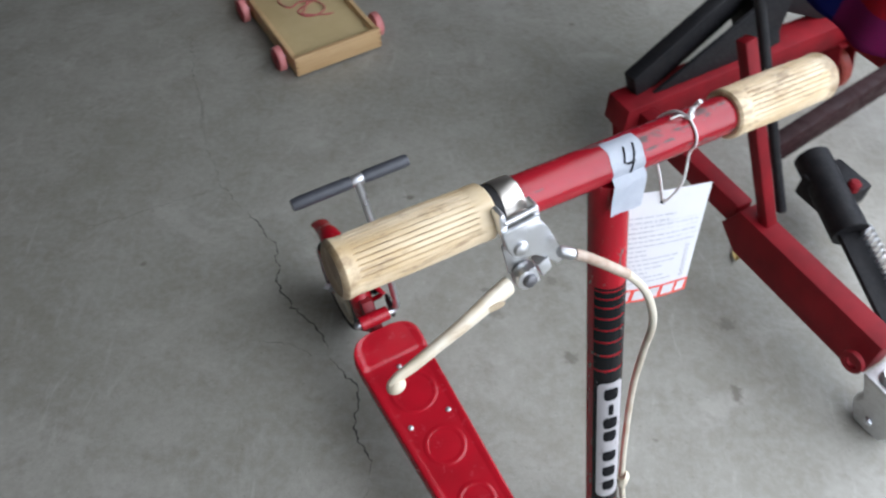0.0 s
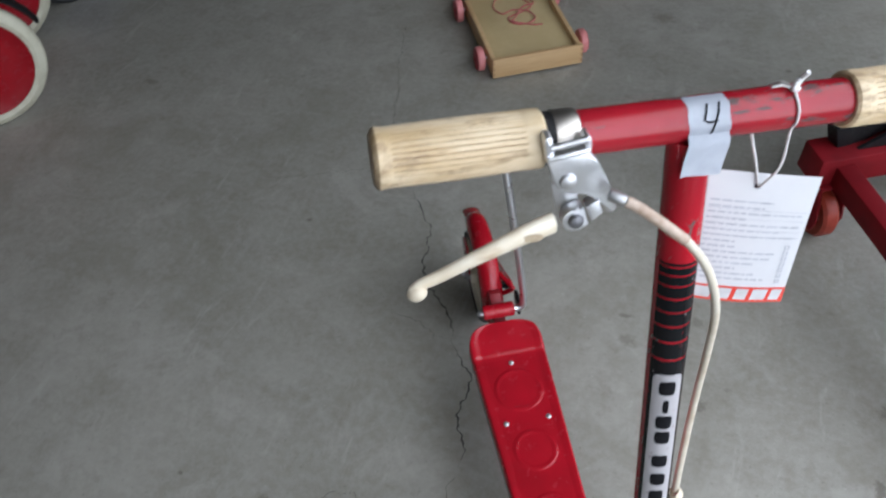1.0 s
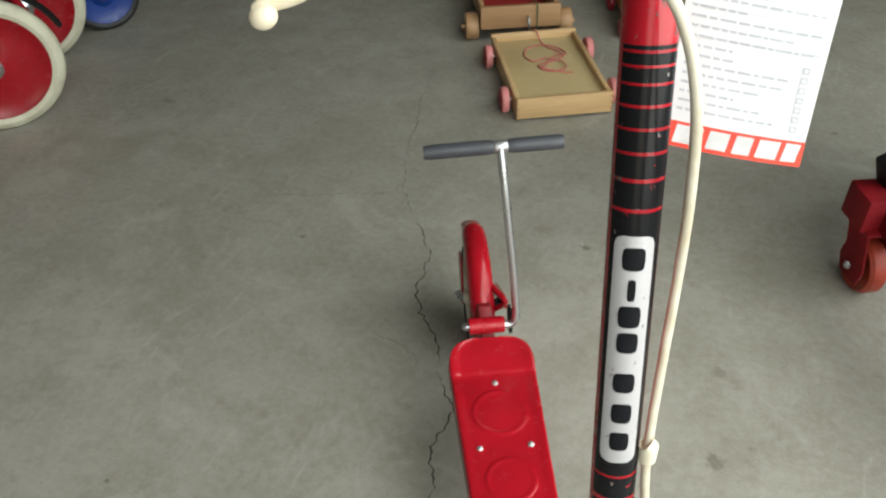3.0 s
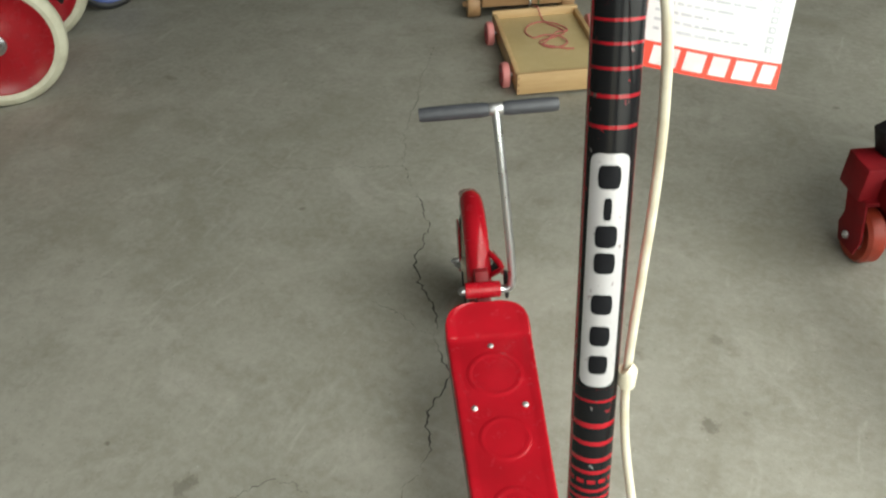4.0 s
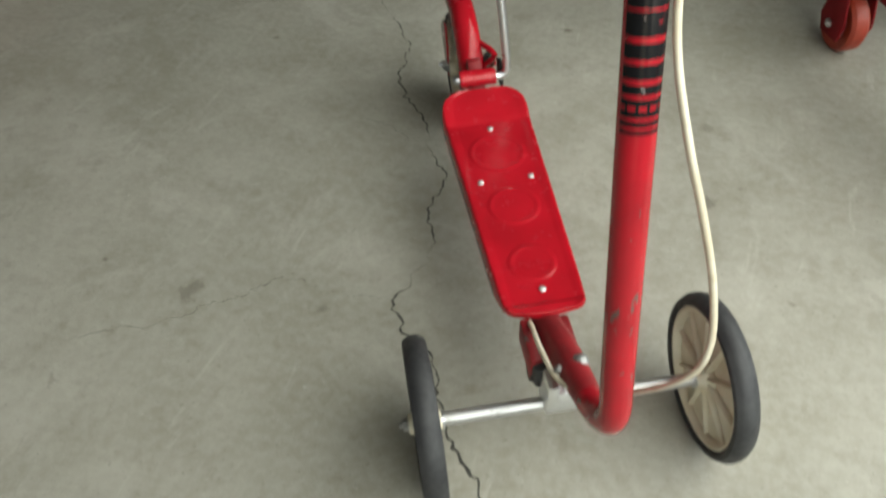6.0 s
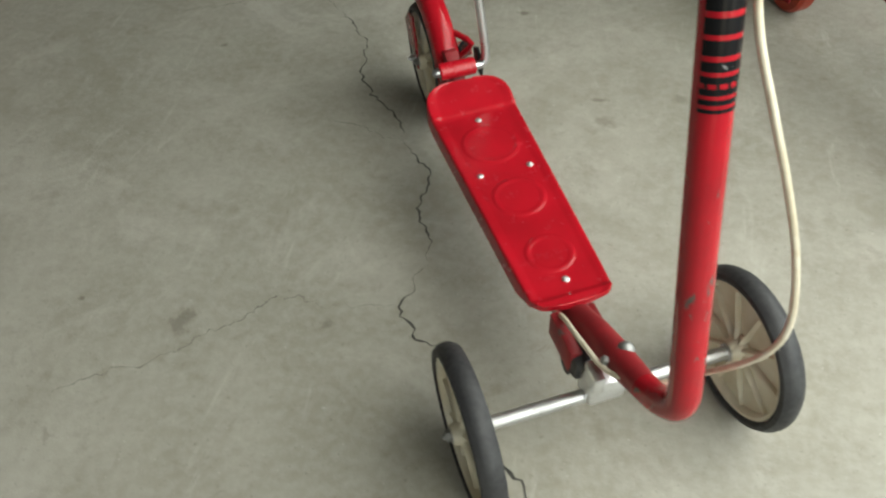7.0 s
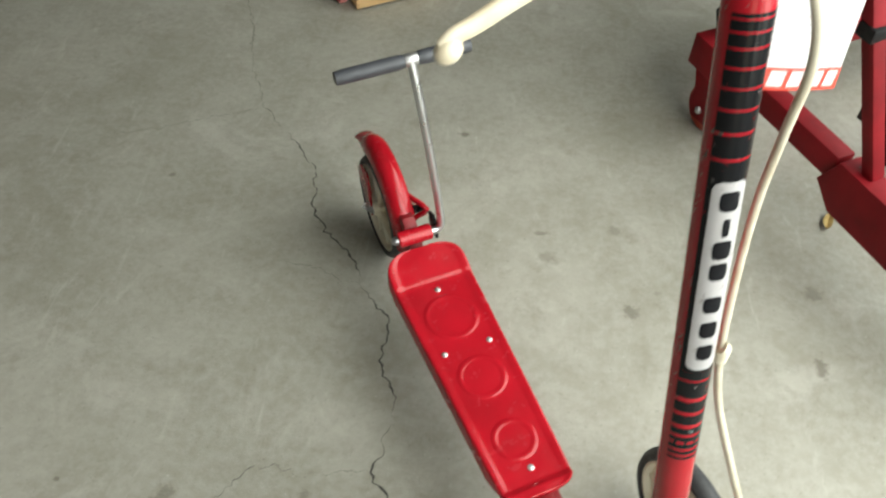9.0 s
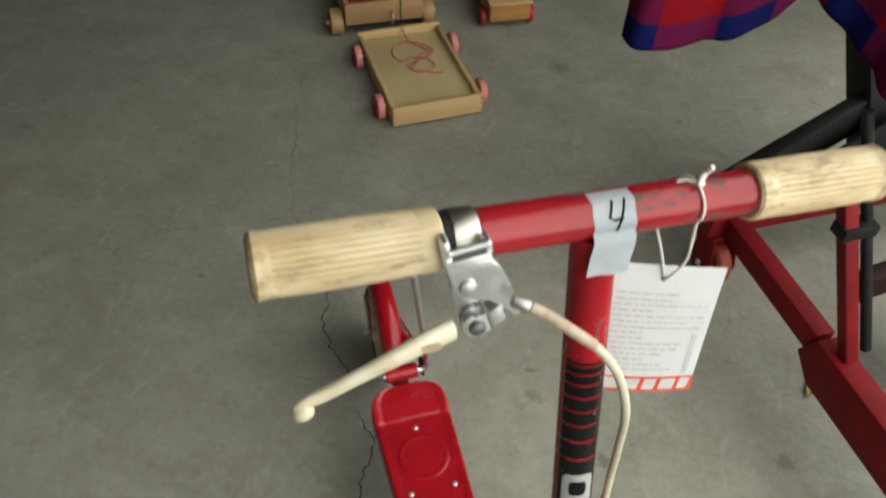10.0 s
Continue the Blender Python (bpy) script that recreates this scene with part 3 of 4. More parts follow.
wheel(scooter, -0.1455, -0.292, WHEEL_R, "front_wheel", outer=-1)
wheel(scooter, 0.1555, -0.292, WHEEL_R, "front_wheel", outer=1)
REAR_R, REAR_Y = 0.086, 0.322
rear = wheel(scooter, -0.004, REAR_Y, REAR_R, "rear_wheel", outer=-1)


# rear fender: a rounded hood over the wheel with a flicked tip
def rear_point(angle, radius, x):
    a = radians(angle)
    return Vector((x, REAR_Y - math.cos(a) * radius, REAR_R + math.sin(a) * radius))


rings = []
for k in range(40):
    a = 8 + 132 * k / 39
    lift = 0.013 * smooth(116, 140, a)
    dome = 0.021 - 0.014 * smooth(104, 140, a)
    half = 0.0185 - 0.004 * smooth(100, 130, a) - 0.002 * smooth(30, 8, a)
    sec = []
    for j in range(13):
        b = math.pi * j / 12
        sec.append((-math.cos(b) * half, 0.103 + dome * math.sin(b) ** 0.8))
    sec += [(-x * 0.93, rr - 0.0016) for x, rr in sec]
    rings.append([rear_point(a, rr + lift, x - 0.001) for x, rr in sec])
bm = bmesh.new()
ring_skin(bm, rings)
fender = part("fender", bm, RED, scooter, "rounded glossy red rear fender with a flicked tip")
# stays and plates beside the wheel
plate = [(REAR_Y + 0.000, 0.072), (REAR_Y + 0.018, 0.074), (REAR_Y + 0.050, 0.108), (REAR_Y + 0.060, 0.128), (REAR_Y + 0.040, 0.148), (REAR_Y + 0.012, 0.154), (REAR_Y + 0.000, 0.12)]
part("side_plate", prism(plate, 0.003, Matrix.Translation((-0.0215, 0, 0)) @ SIDE, 0.0008), RED, scooter, "flat red plate beside the rear wheel")
bm = nut(Matrix.Translation((-0.026, REAR_Y + 0.006, 0.090)) @ pose(0, 0, 0, 0, -90, 0), 0.0058, 0.006)
sweep([(-0.026, REAR_Y + 0.006, 0.090), (0.03, REAR_Y, REAR_R)], 0.004, 12, bm=bm)
part("rear_axle", bm, CHROME, scooter)
bm = bmesh.new()
sweep([(0.008, 0.266, 0.170), (0.026, 0.224, 0.174), (0.030, 0.216, 0.171), (0.026, 0.219, 0.162), (0.010, 0.236, 0.134)], 0.0042, 10, bm=bm)
prism([(0.225, 0.148), (0.24, 0.160), (REAR_Y + 0.018, 0.096), (REAR_Y + 0.01, 0.072), (REAR_Y - 0.01, 0.076)], 0.0025, Matrix.Translation((0.033, 0, 0)) @ SIDE, 0.0006, bm)
part("lever_bracket", bm, RED, scooter)
bm = bmesh.new()
coil = [(0.024 + 0.0058 * math.cos(k * 0.62), 0.232 + 0.00052 * k + 0.0058 * math.sin(k * 0.62) * 0.5, 0.160 - 0.0006 * k + 0.0058 * math.sin(k * 0.62) * 0.8) for k in range(110)]
sweep(coil, 0.0012, 6, bm=bm)
part("return_spring", bm, BLACK, scooter, "black coiled return spring")
bm = bmesh.new()
prism([(0.186, 0.138), (0.202, 0.138), (0.214, 0.150), (0.216, 0.166), (0.204, 0.172), (0.188, 0.160)], 0.005, Matrix.Translation((0.034, 0, 0)) @ SIDE, 0.0015, bm)
part("ratchet_arm", bm, BLACK, scooter)
# hinge barrel and foot lever
HINGE_Y, HINGE_Z = 0.187, 0.157
part("hinge_barrel", lathe([(0.0105, -0.026), (0.0118, -0.0245), (0.0118, -0.006), (0.0113, -0.0055), (0.0113, -0.0045), (0.0118, -0.004), (0.0118, 0.0225), (0.0105, 0.024)],
                           at_x(0, HINGE_Y, HINGE_Z), 32), RED, scooter, "red hinge barrel behind the footboard")
bm = lathe([(0.0062, 0), (0.0062, 0.004), (0.0045, 0.008), (0.002, 0.0095), (0, 0.0097)], Matrix.Translation((-0.026, HINGE_Y, HINGE_Z)) @ pose(0, 0, 0, 0, -90, 0), 20)
part("hinge_pin", bm, CHROME, scooter)
bm = prism([(0.165, 0.112), (0.215, 0.112), (0.262, 0.128), (0.255, 0.156), (0.215, 0.166), (0.186, 0.150)], 0.020, SIDE, 0.003)
part("rear_fork", bm, RED_FRAME, scooter)
rod = [(0.020, HINGE_Y, HINGE_Z), (0.031, HINGE_Y, HINGE_Z - 0.001), (0.038, HINGE_Y + 0.001, HINGE_Z + 0.003), (0.0405, HINGE_Y + 0.003, HINGE_Z + 0.013), (0.0395, HINGE_Y + 0.010, HINGE_Z + 0.045),
       (0.0335, HINGE_Y + 0.028, HINGE_Z + 0.125), (0.027, HINGE_Y + 0.046, HINGE_Z + 0.20), (0.0225, HINGE_Y + 0.063, 0.408)]
foot = part("foot_lever", sweep(spline(rod, 7), 0.0057, 18), CHROME, scooter, "upright chromed foot lever with a crossbar")
TB_A, TB_B = Vector((-0.0745, 0.254, 0.4055)), Vector((0.1015, 0.252, 0.410))
tb = (TB_B - TB_A).normalized()
part("crossbar", sweep([TB_A + tb * 0.004, TB_B - tb * 0.004], 0.0062, 16), CHROME, foot)
part("lug", sweep([TB_A + tb * 0.089, TB_A + tb * 0.090, TB_A + tb * 0.1055, TB_A + tb * 0.1065], [0.0075, 0.0082, 0.0082, 0.0075], 20), STEEL, foot)
for g0, g1 in ((0.0, 0.0885), (0.107, 0.177)):
    n = 11
    pts = [TB_A + tb * (g0 + (g1 - g0) * k / (n - 1)) for k in range(n)]
    part("pedal_grip", sweep(pts, [0.0084] + [0.0095] * (n - 2) + [0.0084], 24), GREY_RUBBER, foot, "plain grey rubber sleeve")

# handlebar
BAR_L, BAR_R = Vector((-0.166, -0.22, 0.8785)), Vector((0.205, -0.2112, 0.855))
bar = (BAR_R - BAR_L).normalized()


def on_bar(d):
    return BAR_L + bar * d


part("handlebar", sweep([on_bar(0.01), on_bar(0.09), on_bar(0.18), on_bar(0.28), on_bar(0.36)], 0.0132, 32), RED_BAR, scooter, "red steel handlebar with scraped paint")


def grip(d0, d1, name="grip"):
    """A ribbed rubber grip from the open end d0 to the inner end d1."""
    L = d1 - d0
    side = Vector((0, 0, 1))
    side = (side - bar * side.dot(bar)).normalized()
    w = bar.cross(side)
    n = 192
    stations = [0.0, 0.004, 0.012, 0.03, 0.08, 0.10, 0.105, 0.115, 0.2, 0.35, 0.5, 0.65, 0.8, 0.865, 0.875, 0.88, 0.9, 0.93, 0.96, 0.985, 0.996, 1.0]
    rings = []
    for t in stations:
        r = 0.0164 + 0.0007 * math.sin(math.pi * t) + 0.0008 * smooth(0.10, 0.02, t) - 0.003 * smooth(0.02, 0.0, t) - 0.0015 * smooth(0.985, 1.0, t) + 0.0004 * smooth(0.87, 0.93, t)
        ribbed = smooth(0.095, 0.115, t) * smooth(0.885, 0.87, t)
        ring = []
        for k in range(n):
            a = 2 * math.pi * k / n
            groove = smooth(0.45, 0.95, math.cos(a * 32))
            rr = r - 0.0011 * ribbed * groove
            ring.append(on_bar(d0 + L * t) + side * math.cos(a) * rr + w * math.sin(a) * rr)
        rings.append(ring)
    bm = bmesh.new()
    ring_skin(bm, rings)
    g = part(name, bm, GRIP, scooter, "aged cream ribbed grip with dirty grooves")
    # dirt lying in the grooves
    gb = bmesh.new()
    for k in range(32):
        a0 = 2 * math.pi * k / 32
        rows = []
        for i in range(12):
            t = 0.115 + 0.755 * i / 11
            r = 0.0164 + 0.0007 * math.sin(math.pi * t) - 0.0008
            rows.append([gb.verts.new(on_bar(d0 + L * t) + side * math.cos(a0 + da) * r + w * math.sin(a0 + da) * r) for da in (-0.034, 0.034)])
        for p, q in zip(rows, rows[1:]):
            gb.faces.new((p[0], p[1], q[1], q[0]))
    part("groove_dirt", gb, GROOVE, g)


grip(0.0, 0.0945)
grip(0.371, 0.2785)

# lettered decal on the stem: black film with red rings and a silver plate
STEM_X = Vector((1, 0, 0)) - stem_dir * stem_dir.x
STEM_X.normalize()
STEM_F = stem_dir.cross(STEM_X)            # towards the rear


def stem_at(z, angle, r=0.0134):
    """A point on the stem's skin at height z; angle 0 faces forwards, plus is to the right."""
    c = STEM_TOP + stem_dir * ((z - STEM_TOP.z) / stem_dir.z)
    a = radians(angle)
    return c - STEM_F * math.cos(a) * r + STEM_X * math.sin(a) * r


def film(z0, z1, a0, a1, r, bm=None, round_ends=0.0):
    bm = bm or bmesh.new()
    cols = 16
    rows = []
    for k in range(9):
        z = z0 + (z1 - z0) * k / 8
        rows.append([bm.verts.new(stem_at(z, a0 + (a1 - a0) * j / cols, r)) for j in range(cols + 1)])
    for p, q in zip(rows, rows[1:]):
        for j in range(cols):
            bm.faces.new((p[j], p[j + 1], q[j + 1], q[j]))
    return bm


STRIPES = ((0.7775, 0.7795), (0.7711, 0.7762), (0.7633, 0.7699), (0.7536, 0.7621), (0.7431, 0.7522), (0.7319, 0.7417), (0.7191, 0.7303), (0.7042, 0.7172), (0.6925, 0.7024),
           (0.546, 0.5535), (0.53, 0.5445), (0.517, 0.5265), (0.505, 0.514), (0.4957, 0.5018), (0.4888, 0.4931), (0.4817, 0.4858), (0.4758, 0.4792), (0.4707, 0.4733))
decal = part("decal", film(0.6925, 0.5535, -74, 58, 0.01335), DECAL, scooter, "black and red striped film with a silver name plate")
for z0, z1 in STRIPES:
    part("stripe", film(z0, z1, -74, 58, 0.01345), DECAL, decal)
for k in range(4):   # short comb teeth between two of the lowest stripes
    part("stripe", film(0.4816, 0.4890, -58 + 30 * k, -50 + 30 * k, 0.0135), DECAL, decal)
# silver plate with rounded ends
bm = bmesh.new()
rows = []
for k in range(109):
    z = 0.5555 + (0.6905 - 0.5555) * k / 108
    e = min(z - 0.5555, 0.6905 - z)
    half = 46 * (0.55 + 0.45 * max(0.0, 1 - (1 - min(1, e / 0.006)) ** 2) ** 0.5)
    rows.append([bm.verts.new(stem_at(z, -12 + half * s / 8, 0.0136)) for s in range(-8, 9)])
for p, q in zip(rows, rows[1:]):
    for j in range(16):
        bm.faces.new((p[j], p[j + 1], q[j + 1], q[j]))
plate = part("name_plate", bm, SILVER, decal, "silver plate with worn black marks")
# the marks on it, as plain heavy strokes
MARK_R = 0.0138


def bar_mark(zc, half_z, half_a):
    """A plain rounded bar on the stem's skin; half_a in degrees."""
    bm = bmesh.new()
    cols = []
    for i in range(-8, 9):
        x = math.copysign(abs(i / 8) ** 0.6, i)
        h = half_z * max(0.25, (1 - abs(x) ** 4) ** 0.25)
        cols.append([bm.verts.new(stem_at(zc + h * s, -12 + half_a * x, MARK_R)) for s in (-1, 0, 1)])
    for a, b in zip(cols, cols[1:]):
        for k in range(2):
            bm.faces.new((a[k], a[k + 1], b[k + 1], b[k]))
    part("mark", bm, INK, plate)


for zc, half_z, half_a in ((0.6785, 0.0062, 25), (0.6617, 0.0060, 9), (0.6467, 0.0062, 25), (0.6317, 0.0060, 24), (0.6075, 0.0060, 25), (0.5882, 0.0062, 24), (0.57, 0.0060, 23)):
    bar_mark(zc, half_z, half_a)

# tape with a hand-written figure
bm = bmesh.new()
rows = []
TAPE_0 = 0.1770
for k in range(13):        # round the bar
    a = radians(-4 + 112 * k / 12)
    rows.append([bm.verts.new(on_bar(TAPE_0 + 0.0250 * j / 6 + 0.0005 * math.sin(k)) + Vector((0, -math.cos(a), math.sin(a))) * 0.01345) for j in range(7)])
front = [v.co.copy() for v in rows[0]]
for k in range(1, 8):      # the loose end lies on the stem, a little creased
    rows.insert(0, [bm.verts.new(p + Vector((-0.0008 * k + 0.0003 * math.sin(k), -0.0034 - 0.0011 * k + 0.0004 * math.sin(j * 1.3 + k * 0.8), -0.0029 * k - 0.0002 * j * (k > 5)))) for j, p in enumerate(front)])
for p, q in zip(rows, rows[1:]):
    for j in range(6):
        bm.faces.new((p[j], p[j + 1], q[j + 1], q[j]))
tape = part("tape", bm, TAPE, scooter, "strip of silver tape with the figure 4 in black pen")
bm = bmesh.new()


def bar_skin(d, a, r=0.0138):
    return on_bar(d) + Vector((0, -math.cos(radians(a)), math.sin(radians(a)))) * r


def pen(bm, pts):
    sweep([bar_skin(d, a) for d, a in pts], 0.0007, 6, bm=bm)


pen(bm, [(0.1890, 72), (0.1875, 52), (0.1860, 34), (0.1885, 27), (0.1940, 30)])
pen(bm, [(0.1965, 74), (0.1947, 50), (0.1927, 26), (0.1910, 4), (0.1900, -1)])
part("handwritten_figure", bm, INK, tape)

# brake lever, its bracket and cable
m_clamp = Matrix.Translation(on_bar(0.1068)) @ bar.to_track_quat("Z", "Y").to_matrix().to_4x4()
bm = lathe([(0.0134, -0.0066), (0.0147, -0.0068), (0.0149, -0.0060), (0.0149, 0.0060), (0.0147, 0.0068), (0.0134, 0.0066)], m_clamp, 48, closed=True)
brake = part("brake_clamp", bm, CLAMP_STEEL, scooter, "bright steel clamp band")
part("black_band", lathe([(0.0133, -0.0125), (0.0143, -0.0122), (0.0143, 0.0074), (0.0133, 0.0076)], m_clamp, 48, closed=True), BLACK, brake, "thin black band under the clamp")
# bracket: a cast plate with a curved horn, two ears and a slot for the clamp band
M_BR = Matrix.Translation((-0.0625, -0.2398, 0.8673)) @ pose(0, 0, 0, -10, -7, 0) @ FRONT
horn = [(0.0130, 0.0086), (0.0171, 0.0004), (0.0206, -0.0101), (0.0236, -0.0218), (0.0253, -0.0335), (0.0232, -0.0352), (0.0206, -0.0349), (0.0177, -0.0280), (0.0136, -0.0206), (0.0089, -0.0161),
        (0.0043, -0.0145), (-0.0028, -0.0140), (-0.0063, -0.0110), (-0.0086, -0.0042), (-0.0104, 0.0086)]
bracket = part("brake_bracket", prism(horn, 0.0065, M_BR, 0.0016), ALLOY, scooter, "polished cast aluminium brake bracket with a curved horn")
part("slot_bar", prism([(-0.0108, 0.0090), (0.0136, 0.0090), (0.0132, 0.0122), (-0.0104, 0.0122)], 0.0075, M_BR @ Matrix.Translation((0, 0, 0.0008)), 0.0013), ALLOY, bracket)
for x0, x1, top in ((-0.0106, -0.0060, 0.0235), (0.0108, 0.0146, 0.0185)):
    ear = [(x0, 0.0100), (x1, 0.0100), (x1, top - 0.002), (x1 - 0.0012, top), (x0 + 0.0012, top), (x0, top - 0.002)]
    part("clamp_ear", prism(ear, 0.0100, M_BR @ Matrix.Translation((0, 0, -0.0025)), 0.0012), ALLOY, bracket)
part("clamp_pin", sweep([M_BR @ Vector((-0.0075, 0.0165, 0.0018)), M_BR @ Vector((0.0125, 0.0165, 0.0018))], 0.0019, 14), STEEL, bracket)
bm = lathe([(0.0048, 0), (0.0048, 0.0010), (0.0042, 0.0022), (0.0020, 0.0031), (0, 0.0033)], M_BR @ Matrix.Translation((-0.001, -0.006, 0.0030)), 28)
part("rivet", bm, STEEL, bracket)
part("back_strip", prism([(-0.0090, -0.0060), (0.0050, -0.0060), (0.0054, -0.0300), (0.0020, -0.0360), (-0.0040, -0.0360), (-0.0078, -0.0300)], 0.0020, M_BR @ Matrix.Translation((0, 0, -0.0052)), 0.0005), STEEL, bracket,
     "flat zinc strip behind the bracket")
# the lever's cast root: a rounded eye on the pivot and a block that holds the cable end
eye_shape = [(0.0002 + 0.0076 * math.cos(radians(a)), -0.0331 + 0.0076 * math.sin(radians(a))) for a in range(75, 290, 15)] + [(0.0080, -0.0388), (0.0060, -0.0252)]
pivot = part("pivot_boss", prism(eye_shape, 0.0085, M_BR @ Matrix.Translation((0, 0, 0.0004)), 0.0014), ALLOY, bracket)
bm = lathe([(0.0046, 0), (0.0046, 0.0012), (0.0039, 0.0026), (0.0018, 0.0034), (0, 0.0035)], M_BR @ Matrix.Translation((0.0004, -0.0331, 0.0046)), 24)
part("pivot_bolt", bm, GREY_BOLT, bracket, "dark domed pivot bolt")
part("cable_anchor", prism([(0.0072, -0.0256), (0.0150, -0.0222), (0.0166, -0.0330), (0.0097, -0.0370)], 0.0095, M_BR @ Matrix.Translation((0, 0, 0.0002)), 0.0017), ALLOY, bracket, "small bright cable anchor block")
lever_pts = [(-0.0705, -0.2462, 0.8328), (-0.084, -0.2500, 0.8328), (-0.103, -0.2545, 0.8298), (-0.123, -0.2572, 0.8240), (-0.140, -0.2586, 0.8174), (-0.150, -0.2596, 0.8148), (-0.154, -0.2603, 0.8121), (-0.1555, -0.2603, 0.8111)]
lp = spline(lever_pts, 6)
prof = []
for k in range(len(lp)):
    t = k / (len(lp) - 1)
    prof.append(0.0072 - 0.0025 * smooth(0.0, 0.5, t) - 0.0008 * smooth(0.45, 0.8, t) - 0.0022 * smooth(0.95, 1.0, t))
lever = part("brake_lever", sweep(lp, prof, 24, 0.72, up=(0, 1, 0)), LEVER_CREAM, scooter, "curved cream plastic brake lever with a ball tip and brown dirt along its top")
bm = bmesh.new()
bmesh.ops.create_uvsphere(bm, u_segments=20, v_segments=14, radius=0.0053, matrix=Matrix.Translation((-0.1528, -0.2616, 0.8101)) @ pose(0, 0, 0, 0, -25, 0) @ Matrix.Diagonal((1.15, 0.9, 1, 1)))
part("ball_tip", bm, LEVER_CREAM, lever)
oval = [(math.cos(2 * math.pi * i / 24) * 0.0070, math.sin(2 * math.pi * i / 24) * 0.0026) for i in range(24)]
part("maker_mark", prism(oval, 0.0006, Matrix.Translation((-0.0850, -0.2556, 0.8332)) @ pose(0, 0, 0, -8, 3, 0) @ FRONT, 0.0), MARK_BROWN, lever)

cable_pts = [(-0.0385, -0.2531, 0.8535), (-0.0285, -0.2583, 0.8495), (-0.0175, -0.2627, 0.8415), (0.0015, -0.2686, 0.8245), (0.0165, -0.2758, 0.8025), (0.026, -0.2815, 0.7695), (0.034, -0.2777, 0.7185), (0.0365, -0.2789, 0.6685),
             (0.033, -0.2907, 0.6155), (0.0272, -0.3097, 0.5585), (0.0265, -0.3278, 0.5195), (0.0307, -0.3581, 0.4763), (0.0404, -0.3762, 0.4356), (0.0504, -0.3915, 0.3915), (0.0555, -0.403, 0.3526), (0.0545, -0.41, 0.3282),
             (0.0505, -0.411, 0.308), (0.044, -0.407, 0.29), (0.037, -0.394, 0.262), (0.031, -0.374, 0.226), (0.02, -0.36, 0.202), (0.004, -0.353, 0.192), (-0.017, -0.318, 0.168), (-0.024, -0.275, 0.16), (-0.023, -0.232, 0.143), (-0.022, -0.205, 0.123), (-0.022, -0.14, 0.11)]
cable = part("brake_cable", sweep(spline(cable_pts, 8), 0.0027, 12), CABLE_CREAM, scooter, "long looping cream brake cable")
part("cable_clip", sweep([(0.0264, -0.3095, 0.5525), (0.0271, -0.3102, 0.553), (0.0273, -0.3096, 0.564), (0.0266, -0.3091, 0.5645)], [0.0050, 0.0056, 0.0056, 0.0050], 20), CREAM, cable)
part("end_sleeve", sweep(spline(cable_pts[:4], 5)[3:], 0.0033, 14), CABLE_DIRT, cable, "browned sleeve at the cable end")
part("ferrule", sweep([(-0.0415, -0.2515, 0.8547), (-0.0405, -0.252, 0.8543), (-0.0335, -0.2557, 0.8515), (-0.033, -0.2559, 0.8513)], [0.0028, 0.0036, 0.0036, 0.0030], 16), STEEL, cable)

# the paper tag on its string
TAG_TL, TAG_TR, TAG_BL = Vector((0.0385, -0.2166, 0.8245)), Vector((0.1105, -0.2267, 0.8105)), Vector((0.0355, -0.2294, 0.716))
tx, ty = TAG_TR - TAG_TL, TAG_BL - TAG_TL
tn = tx.cross(ty).normalized()
if tn.y > 0:
    tn = -tn


def on_tag(u, v, lift=0.0):
    """u across, v down, both 0 to 1; the card bows a little."""
    return TAG_TL + tx * u + ty * v + tn * (lift + 0.002 * math.sin(math.pi * u) * (0.4 + v) + 0.0015 * v * v)


def tag_patch(bm, u0, v0, u1, v1, lift, nu=6, nv=6, slant=0.0):
    g = [[bm.verts.new(on_tag(u0 + (u1 - u0) * i / nu + slant * (1 - j / nv), v0 + (v1 - v0) * j / nv, lift)) for i in range(nu + 1)] for j in range(nv + 1)]
    for a, b in zip(g, g[1:]):
        for i in range(nu):
            bm.faces.new((a[i], a[i + 1], b[i + 1], b[i]))
    return g


tag = thing("paper_tag", SCOOTER, "white printed card tag with a red band hung from the handlebar", "tag")
bm = bmesh.new()
f = tag_patch(bm, 0, 0, 1, 1, 0.0, 12, 16)
b = tag_patch(bm, 0, 0, 1, 1, -0.0005, 12, 16)
loop_f = f[0] + [r[-1] for r in f[1:]] + f[-1][-2::-1] + [r[0] for r in f[-2:0:-1]]
loop_b = b[0] + [r[-1] for r in b[1:]] + b[-1][-2::-1] + [r[0] for r in b[-2:0:-1]]
for i in range(len(loop_f)):
    j = (i + 1) % len(loop_f)
    bm.faces.new((loop_f[i], loop_f[j], loop_b[j], loop_b[i]))
card = part("card", bm, PAPER, tag)
bm = bmesh.new()
tag_patch(bm, 0.0, 0.872, 1.0, 1.0, 0.0004, 12, 3)
band = part("red_band", bm, CARD_RED, card, "red band with white block marks")
for u0, u1 in ((0.05, 0.24), (0.285, 0.43), (0.475, 0.60), (0.645, 0.80), (0.84, 0.95)):
    bm = bmesh.new()
    tag_patch(bm, u0, 0.886, u1, 0.978, 0.0007, 4, 3, 0.022)
    part("block_mark", bm, CARD_WHITE, band)
rnd = random.Random(5)
bm = bmesh.new()
